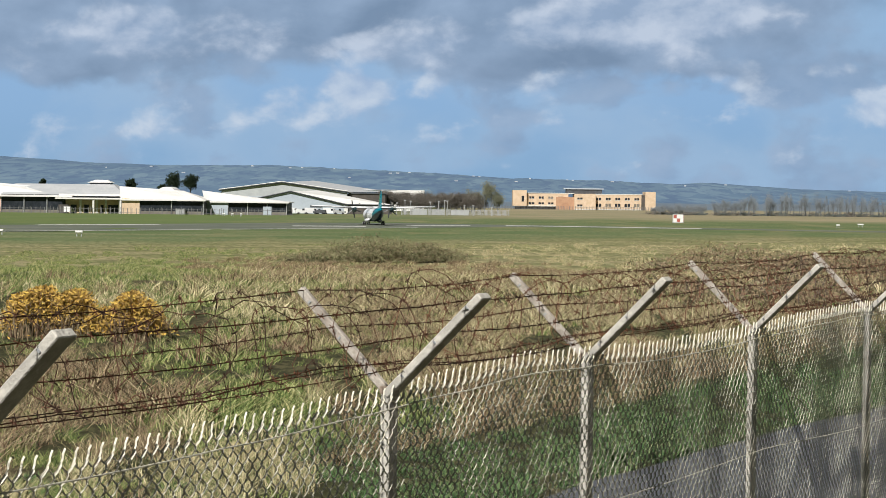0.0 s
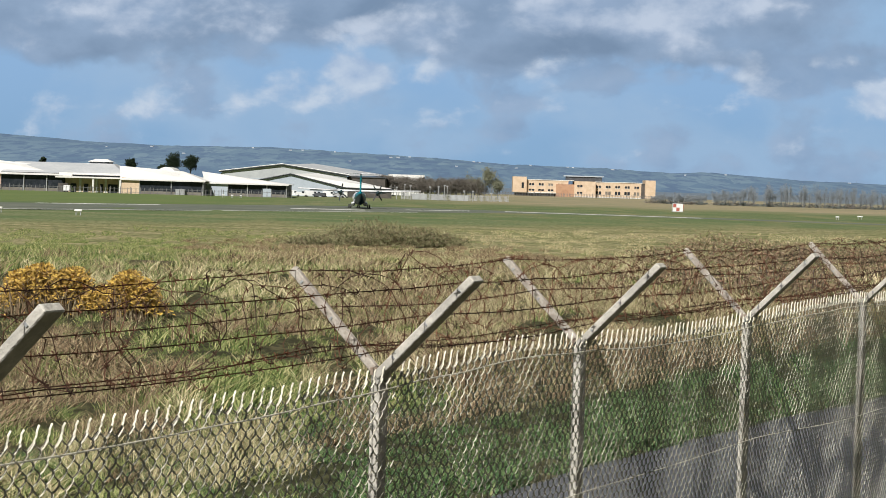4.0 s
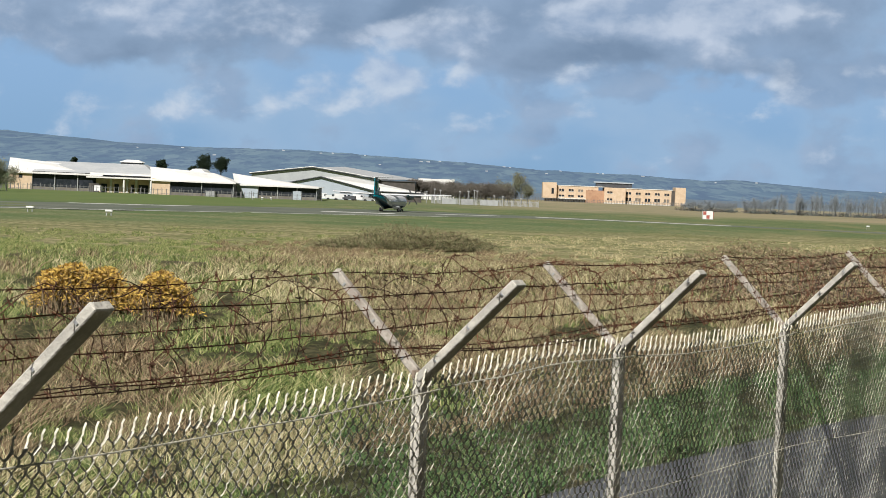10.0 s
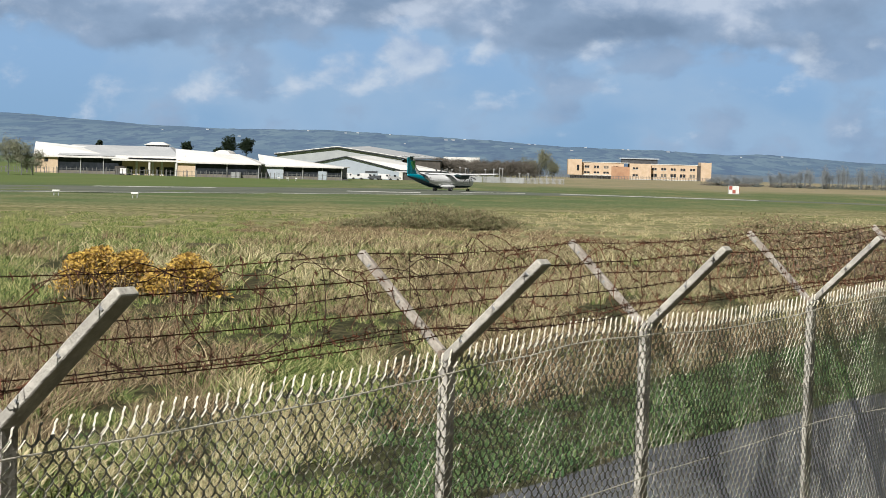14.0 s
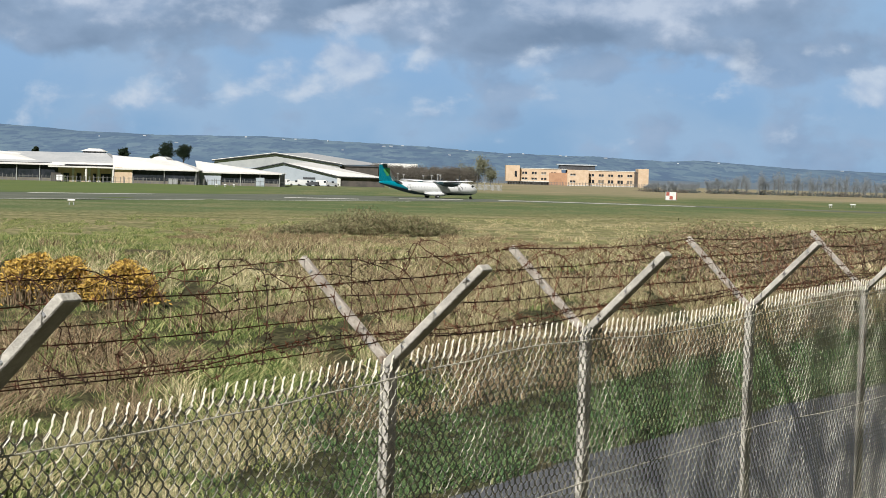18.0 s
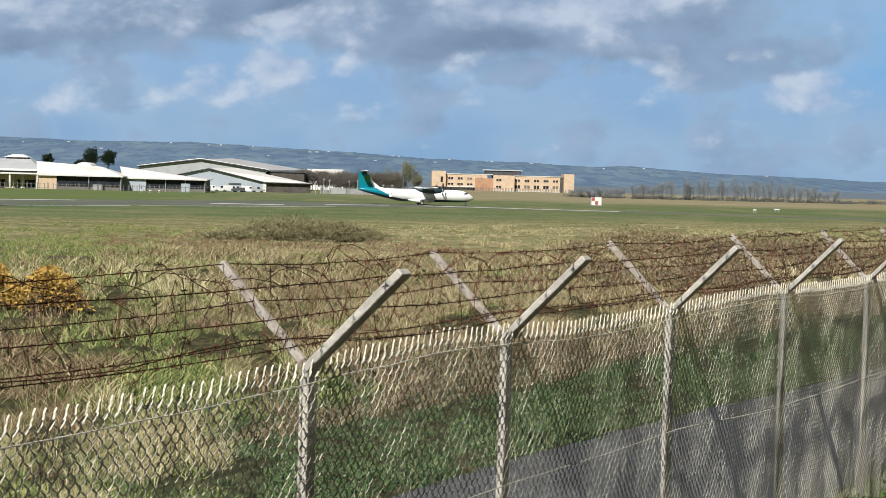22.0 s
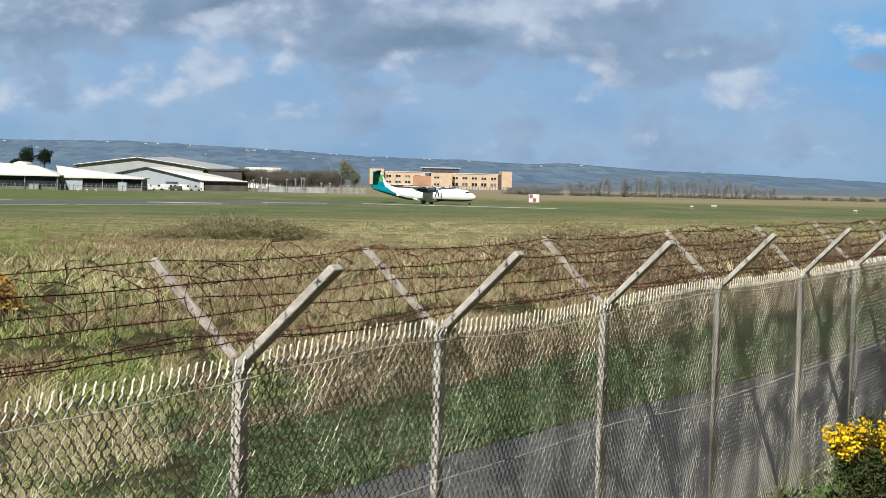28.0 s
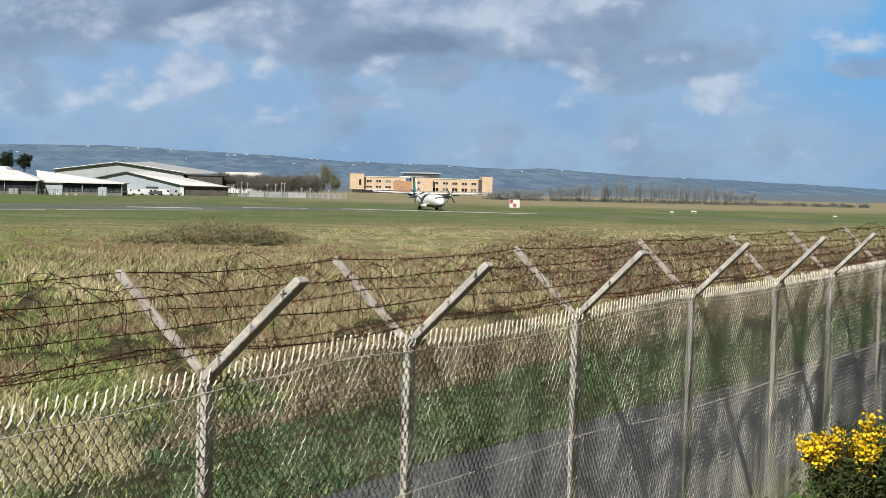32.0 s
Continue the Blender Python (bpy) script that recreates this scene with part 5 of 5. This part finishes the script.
def wood_tree(name, x, y, h, spread, mat, count, leaf, label, group, seed, thin=1.0):
    """A tapered trunk with rising limbs and a ragged crown of small clumps."""
    rng = np.random.default_rng(seed)
    thing = empty(name, pose(x, y, ground_z(x, y)), label, "tree", group)
    bm = bmesh.new()
    tube([(0, 0, -0.3), (rng.normal(0, 0.1), 0, h * 0.4), (rng.normal(0, 0.25), 0, h * 0.92)], 0.018 * h + 0.05, 6, bm, 0.25)
    ends = []
    for _ in range(9):
        a, f = rng.uniform(0, 2 * math.pi), rng.uniform(0.2, 0.8)
        e = Vector((spread * math.cos(a) * rng.uniform(0.4, 1), spread * math.sin(a) * 0.7, h * min(f + rng.uniform(0.15, 0.4), 1.0)))
        tube([(0, 0, h * f * 0.8), (e.x * 0.5, e.y * 0.5, (h * f + e.z) / 2), e], 0.007 * h, 4, bm, 0.3)
        ends.append(e)
    tagged(part("trunk", bm, HAZED_BARK, thing), kind="stuff")
    soup = Soup()
    for _ in range(count):
        e = ends[rng.integers(len(ends))]
        p = e + Vector((rng.normal(0, spread * 0.3), rng.normal(0, spread * 0.3), rng.normal(0, h * 0.11 * thin)))
        if p.z < h * 0.06:
            p.z = h * rng.uniform(0.06, 0.4)
        d = Vector(rng.normal(0, 1, 3) + (0, 0, 0.9)).normalized() * leaf
        o = d.orthogonal().normalized() * leaf * 0.13
        soup.quad(p - d, p + o, p + d, p - o)
    part("crown", soup.mesh("crown"), mat, thing)
    return thing


rng_t = np.random.default_rng(21)
for k in range(46):
    f = k / 45
    wood_tree("bare_tree", -25 + 40 * f + rng_t.normal(0, 0.4), 900 + rng_t.uniform(-12, 14), rng_t.uniform(5.6, 6.8), 2.6, TWIGS, 1900, 0.36, "leafless brown tree in the wood behind the apron", "wood trees", 500 + k)
for k, (x, h) in enumerate(((12.5, 8.5), (16.4, 10.6), (19.4, 9.4), (21.8, 6.5))):
    wood_tree("budding_tree", x, 895, h, 2.6, WILLOW, 1300, 0.55, "tree with first spring leaves beside the wood", "budding trees", 560 + k)
for k in range(105):
    f = k / 104
    x = 84 + 106 * f + rng_t.normal(0, 0.6)
    tall = 3.4 + 4.2 * ease(x, 88, 135) - 3.2 * ease(x, 160, 195)
    wood_tree("poplar", x, 880 + rng_t.uniform(-10, 25), tall * rng_t.uniform(0.6, 1.0), 0.9 + 0.6 * rng_t.random(), HAZED_TWIGS, 330, 0.38, "slim bare poplar in the far tree line", "far poplars", 600 + k, 1.6)
for k in range(60):
    x = 82 + 150 * k / 59 + rng_t.normal(0, 1.0)
    leafy("far_hedge", HAZED_HEDGE if k % 3 else TWIGS, x, 872 + rng_t.uniform(-4, 4), 2.8, 1.6, rng_t.uniform(1.2, 2.4), 150, 0.5, "dark hedge clump at the airfield boundary", "hedge", "far hedges", 700 + k, stems=6)


def pine(x, y, z0, h, spread, seed):
    rng = np.random.default_rng(seed)
    thing = empty("pine_tree", pose(x, y, 0), "dark pine standing behind the airport roofs", "tree", "pines")
    bm = bmesh.new()
    tube([(0, 0, -0.3), (0.2, 0, h * 0.55), (0, 0, h * 0.95)], 0.35, 7, bm, 0.3)
    part("trunk", bm, BARK, thing)
    soup = Soup()
    for c in range(16):
        a = rng.uniform(0, 2 * math.pi)
        r = spread * rng.uniform(0.15, 0.75)
        centre = Vector((r * math.cos(a), r * math.sin(a), z0 + (h - z0) * rng.uniform(0.1, 0.85)))
        for _ in range(90):
            p = centre + Vector(rng.normal(0, 1, 3)) * spread * 0.2
            d = Vector(rng.normal(0, 1, 3)).normalized() * 0.42
            o = d.orthogonal().normalized() * 0.2
            soup.quad(p - d, p + o, p + d, p - o)
    part("crown", soup.mesh("crown"), PINE, thing)
    return thing


for k, (x, h, s, z0) in enumerate(((-109.2, 14.6, 3.6, 9.0), (-102.3, 13.7, 3.2, 8.3), (-126, 11.6, 2.2, 9.0), (-161.5, 11.3, 1.3, 9.5), (-113.5, 9.6, 1.6, 7.5))):
    pine(x, 900, z0, h, s, 800 + k)
for k, (x, h) in enumerate(((-138, 9.0), (-133, 8.4), (-129, 7.6), (-126.5, 5.5), (-143, 9.0))):
    wood_tree("budding_tree", x, 600 + 3 * k % 5, h, 2.6, WILLOW, 1700, 0.45, "scrubby tree with first leaves beside the airport building", "budding trees", 840 + k)

CABIN_GLASS = material("cabin_glass", (0.62, 0.64, 0.67), (0.54, 0.56, 0.59), 0.5, 0.2)


# ---- the turboprop airliner: nose along local +y, origin between the main wheels ----
def airliner():
    plane = empty("airliner", None, "white and teal twin-turboprop airliner taxiing on the runway", "airplane")
    stations = [(12.55, 1.75, 0.06, 0.06), (12.35, 1.78, 0.38, 0.36), (11.9, 1.85, 0.72, 0.68), (11.1, 1.98, 1.08, 1.06), (10.0, 2.10, 1.32, 1.34),
                (8.6, 2.15, 1.42, 1.43), (4.0, 2.15, 1.43, 1.44), (-2.0, 2.15, 1.43, 1.44), (-5.0, 2.2, 1.42, 1.40), (-8.0, 2.52, 1.25, 1.14), (-10.5, 2.86, 0.95, 0.86),
                (-12.8, 3.18, 0.55, 0.56), (-14.2, 3.36, 0.24, 0.32), (-14.6, 3.4, 0.06, 0.12)]
    rings = [[(rx * math.cos(a), y, zc + rz * math.sin(a)) for a in np.linspace(0, 2 * math.pi, 28, endpoint=False)] for y, zc, rx, rz in stations]
    m = bpy.data.materials.new("livery")
    m.use_nodes = True
    nt = Nodes(m.node_tree)
    shader = m.node_tree.nodes["Principled BSDF"]
    where = m.node_tree.nodes.new("ShaderNodeTexCoord").outputs["Object"]
    xyz = m.node_tree.nodes.new("ShaderNodeSeparateXYZ")
    nt.put(xyz.inputs[0], where)
    sweep = nt.math("ADD", xyz.outputs[1], nt.math("MULTIPLY", xyz.outputs[2], 1.9))
    teal = nt.ramp(sweep, -3.6, -3.4, 1.0, 0.0)
    rise = nt.math("MULTIPLY", nt.math("MAXIMUM", nt.math("SUBTRACT", -4.0, xyz.outputs[1]), 0.0), 0.20)
    belly = nt.ramp(nt.math("SUBTRACT", xyz.outputs[2], rise), 1.16, 1.24, 1.0, 0.0)
    grime = nt.noise(where, 1.4, 4.0, 0.6)
    colour = nt.mix(nt.ramp(grime, 0.4, 0.8, 0.0, 0.2), (0.86, 0.87, 0.88), (0.70, 0.71, 0.71))
    colour = nt.mix(teal, colour, (0.0, 0.22, 0.30))
    nt.put(shader.inputs["Base Color"], nt.mix(belly, colour, (0.015, 0.04, 0.065)))
    shader.inputs["Roughness"].default_value = 0.28
    body = smooth(part("fuselage", loft(rings), m, plane, "white fuselage with teal rear"))

    def wing_shape(x0, x1, c0, c1, y0, y1, z0, z1, t):
        def section(x, chord, lead, z):
            prof = [(0, 0), (0.1, 0.5), (0.3, 0.62), (0.65, 0.4), (1, 0.03), (0.65, -0.2), (0.3, -0.36), (0.1, -0.3)]
            return [(x, lead - f * chord, z + v * t * chord) for f, v in prof]
        return loft([section(x0, c0, y0, z0), section(x1, c1, y1, z1)])

    for side, tag in ((1, "right"), (-1, "left")):
        inner = smooth(part("inner_wing", wing_shape(0, side * 4.9, 2.62, 2.62, 2.3, 2.3, 3.72, 3.72, 0.18), PLANE_WHITE, plane))
        smooth(part("outer_wing", wing_shape(side * 4.9, side * 13.5, 2.62, 1.55, 2.3, 1.75, 3.72, 4.05, 0.17), PLANE_WHITE, plane))
        part("wing_underside", boxed(min(side * 1.2, side * 13.0), max(side * 1.2, side * 13.0), 0.2, 1.6, 3.55, 3.585), PLANE_GREY, inner, "grey underside of the wing")
        part("aileron", boxed(min(side * 9.2, side * 13.2), max(side * 9.2, side * 13.2), -0.02, 0.42, 3.93, 3.97), PLANE_GREY, inner)
        nac = [(4.35, 3.40, 0.34), (3.9, 3.32, 0.52), (2.6, 3.28, 0.62), (0.6, 3.28, 0.60), (-0.8, 3.42, 0.40), (-1.7, 3.55, 0.10)]
        x = side * 4.05
        nacelle = smooth(part("nacelle", loft([[(x + 0.78 * r * math.cos(a), y, z + r * math.sin(a)) for a in np.linspace(0, 2 * math.pi, 16, endpoint=False)] for y, z, r in nac]), PLANE_DARK, plane, "dark teal engine nacelle"))
        part("intake", boxed(x - 0.26, x + 0.26, 3.95, 4.12, 2.78, 3.0, bevel=0.04), PLANE_DARK, nacelle)
        part("exhaust", tube([(x + side * 0.5, 0.2, 3.4), (x + side * 0.72, -0.5, 3.42)], 0.16, 8), PLANE_DARK, nacelle)
        # sponson and main gear
        spon = [(3.2, 0.95, 0.06), (2.4, 0.95, 0.42), (0.8, 0.92, 0.52), (-0.8, 0.92, 0.50), (-2.2, 1.02, 0.30), (-3.2, 1.12, 0.06)]
        smooth(part("gear_fairing", loft([[(side * 1.35 + 0.95 * r * math.cos(a), y, z + 0.9 * r * math.sin(a)) for a in np.linspace(0, 2 * math.pi, 14, endpoint=False)] for y, z, r in spon]), PLANE_WHITE, plane))
        part("gear_leg", tube([(side * 1.45, 0, 0.9), (side * 2.05, 0, 0.45)], 0.12, 8), PLANE_GREY, plane)
    # fin, dorsal fillet, rudder, tailplane
    def fin_shape(outline, t0, t1):
        right = [(t0 if z < 4.5 else t1, y, z) for y, z in outline]
        left = [(-t0 if z < 4.5 else -t1, y, z) for y, z in outline]
        return loft([left, right])
    fin = part("fin", fin_shape([(-10.6, 3.5), (-11.6, 5.2), (-12.6, 7.45), (-13.5, 7.45), (-13.2, 3.6)], 0.16, 0.11), PLANE_TEAL, plane, "teal tail fin")
    part("dorsal_fin", fin_shape([(-7.4, 3.5), (-9.6, 3.95), (-11.15, 5.1), (-12.35, 7.3), (-12.65, 7.3), (-11.75, 5.0), (-10.8, 3.4)], 0.19, 0.14), PLANE_WHITE, plane)
    part("fin_top", boxed(-0.125, 0.125, -13.6, -12.5, 6.7, 7.46), PLANE_DARK, fin, "dark upper fin")
    part("rudder", fin_shape([(-13.22, 3.7), (-13.52, 7.35), (-14.55, 7.3), (-14.5, 3.75)], 0.09, 0.06), PLANE_TEAL, plane)
    for side in (1, -1):
        x = side * 0.165
        leafs = bmesh.new()
        for cy, cz, r in ((-12.4, 5.4, 0.62), (-13.0, 6.0, 0.5), (-12.2, 6.2, 0.45)):
            ring = [(x + side * 0.0, cy + r * math.cos(a) * (1 + 0.25 * math.sin(3 * a)), cz + r * math.sin(a)) for a in np.linspace(0, 2 * math.pi, 18, endpoint=False)]
            loft([ring, [(p[0] + side * 0.01, p[1], p[2]) for p in ring]], True, leafs)
        part("tail_emblem", leafs, PLANE_GREEN, fin, "plain green emblem on the tail")
        tail = smooth(part("tailplane", wing_shape(0, side * 3.65, 1.95, 1.15, -12.2, -12.75, 7.5, 7.55, 0.12), PLANE_WHITE, plane))
        part("elevator", boxed(min(side * 0.4, side * 3.5), max(side * 0.4, side * 3.5), -14.2, -13.95, 7.5, 7.55), PLANE_DARK, tail)
    # cockpit glass, cabin windows, doors
    def on_skin(side, angles, along):
        """A curved pane that follows the fuselage between four corners."""
        line = stations[::-1]
        def skin(a, y, out):
            zc, rx, rz = (float(np.interp(y, [s[0] for s in line], [s[k] for s in line])) for k in (1, 2, 3))
            return (side * (rx + out) * math.cos(radians(a)), y, zc + (rz + out) * math.sin(radians(a)))
        rings = []
        for f in (0.0, 0.25, 0.5, 0.75, 1.0):
            low = (angles[0] + (angles[1] - angles[0]) * f, along[0] + (along[1] - along[0]) * f)
            high = (angles[3] + (angles[2] - angles[3]) * f, along[3] + (along[2] - along[3]) * f)
            mid = ((low[0] + high[0]) / 2, (low[1] + high[1]) / 2)
            rings.append([skin(*low, 0.015), skin(*mid, 0.02), skin(*high, 0.015), skin(*high, -0.02), skin(*low, -0.02)])
        return loft(rings)
    for side in (1, -1):
        part("windscreen", on_skin(side, (87, 66, 60, 84), (11.45, 11.25, 10.75, 10.85)), GLASS_DARK, plane)
        part("side_windscreen", on_skin(side, (60, 38, 40, 56), (11.25, 10.95, 10.3, 10.5)), GLASS_DARK, plane)
        part("quarter_window", on_skin(side, (35, 24, 28, 38), (10.85, 10.3, 9.9, 10.15)), GLASS_DARK, plane)
        shape = boxed(-0.03, 0.03, -0.085, 0.085, -0.125, 0.125, bevel=0.02)
        pane = bpy.data.meshes.new("cabin_window")
        shape.to_mesh(pane)
        shape.free()
        for n in range(22):
            ob = part("cabin_window", pane, CABIN_GLASS, plane)
            ob.location = (side * 1.375, 8.2 - n * 0.76, 2.5)
        part("cabin_door", boxed(side * 1.22 - 0.02, side * 1.22 + 0.02, -7.5, -6.75, 1.7, 3.1), PLANE_WHITE, plane)
    # wheels that roll, and propellers that spin
    wheels, props = [], []
    def wheel(x, y, r, w):
        ob = part("wheel", tube([(-w / 2, 0, 0), (w / 2, 0, 0)], r, 16), RUBBER, plane)
        part("hub", tube([(-w / 2 - 0.02, 0, 0), (w / 2 + 0.02, 0, 0)], r * 0.45, 10), PLANE_GREY, ob)
        wheels.append((ob, Vector((x, y, r)), r))
    for x in (-2.25, -1.85, 1.85, 2.25):
        wheel(x, 0, 0.43, 0.26)
    for x in (-0.2, 0.2):
        wheel(x, 10.77, 0.25, 0.17)
    part("nose_leg", tube([(0, 10.77, 0.25), (0, 10.6, 1.2)], 0.08, 8), PLANE_GREY, plane)
    for side in (1, -1):
        bm = bmesh.new()
        loft([[(r * math.cos(a), y, r * math.sin(a)) for a in np.linspace(0, 2 * math.pi, 12, endpoint=False)] for y, r in ((0.0, 0.30), (0.3, 0.24), (0.6, 0.04))], True, bm)
        prop = part("propeller", bm, PLANE_GREY, plane)
        for k in range(6):
            a = k * math.pi / 3
            rot = Matrix.Rotation(a, 4, "Y")
            ring = []
            for r, c, tw in ((0.26, 0.16, 50), (0.8, 0.30, 38), (1.4, 0.31, 28), (1.85, 0.24, 22), (1.97, 0.12, 20)):
                ct, st = math.cos(radians(tw)), math.sin(radians(tw))
                ring.append([rot @ Vector((u * c * ct - v * 0.03 * st, 0.15 + u * c * st + v * 0.03 * ct, r)) for u, v in ((-0.5, 0), (0, 1), (0.5, 0), (0, -1))])
            part("blade", loft(ring), BLADE, prop)
        props.append((prop, Vector((side * 4.05, 4.38, 3.40)), side))
    return plane, wheels, props


plane, wheels, props = airliner()

# seconds, place of the main wheels, and the heading in degrees clockwise from +y
TAXI = [
    (0, -15.25, 488.0, -8),
    (6, -19.55, 492.0, 0),
    (9, -19.18, 495.0, 8),
    (13, -14.42, 498.0, 26),
    (16, -7.17, 503.0, 42),
    (19, 2.54, 510.0, 62),
    (23, 16.90, 519.0, 88),
    (26, 25.37, 521.0, 103),
    (29, 31.55, 520.0, 130),
    (31, 33.79, 518.0, 156),
    (32, 34.27, 516.0, 169),
]


def glide(rows, t, column):
    """A smooth value between rows."""
    ts = [r[0] for r in rows]
    k = max(1, min(len(rows) - 1, next((i for i, s in enumerate(ts) if s >= t), len(rows) - 1)))
    p = [rows[min(max(i, 0), len(rows) - 1)] for i in (k - 2, k - 1, k, k + 1)]
    m1 = (p[2][column] - p[0][column]) / max(p[2][0] - p[0][0], 1e-6)
    m2 = (p[3][column] - p[1][column]) / max(p[3][0] - p[1][0], 1e-6)
    h = p[2][0] - p[1][0]
    s = (t - p[1][0]) / h
    return (2 * s ** 3 - 3 * s * s + 1) * p[1][column] + (s ** 3 - 2 * s * s + s) * h * m1 + (3 * s * s - 2 * s ** 3) * p[2][column] + (s ** 3 - s * s) * h * m2


def motions():
    """The airliner taxis round a turn, its wheels roll and its propellers spin."""
    times = [n * 0.1 for n in range(321)]
    track = [(t, glide(TAXI, t, 1), glide(TAXI, t, 2), glide(TAXI, t, 3)) for t in times]
    walk(plane, [(t, pose(x, y, 0.03, 0, 0, -h)) for t, x, y, h in track[::5]])
    run = [0.0]
    for a, b in zip(track, track[1:]):
        run.append(run[-1] + math.hypot(b[1] - a[1], b[2] - a[2]))
    for ob, at, r in wheels:
        walk(ob, [(t, Matrix.Translation(at) @ Matrix.Rotation(-d / r, 4, "X")) for t, d in zip(times, run)])
    for ob, at, side in props:
        walk(ob, [(t, Matrix.Translation(at) @ Matrix.Rotation(radians(77 * n + 9 * side), 4, "Y")) for n, t in enumerate(times)])


motions()
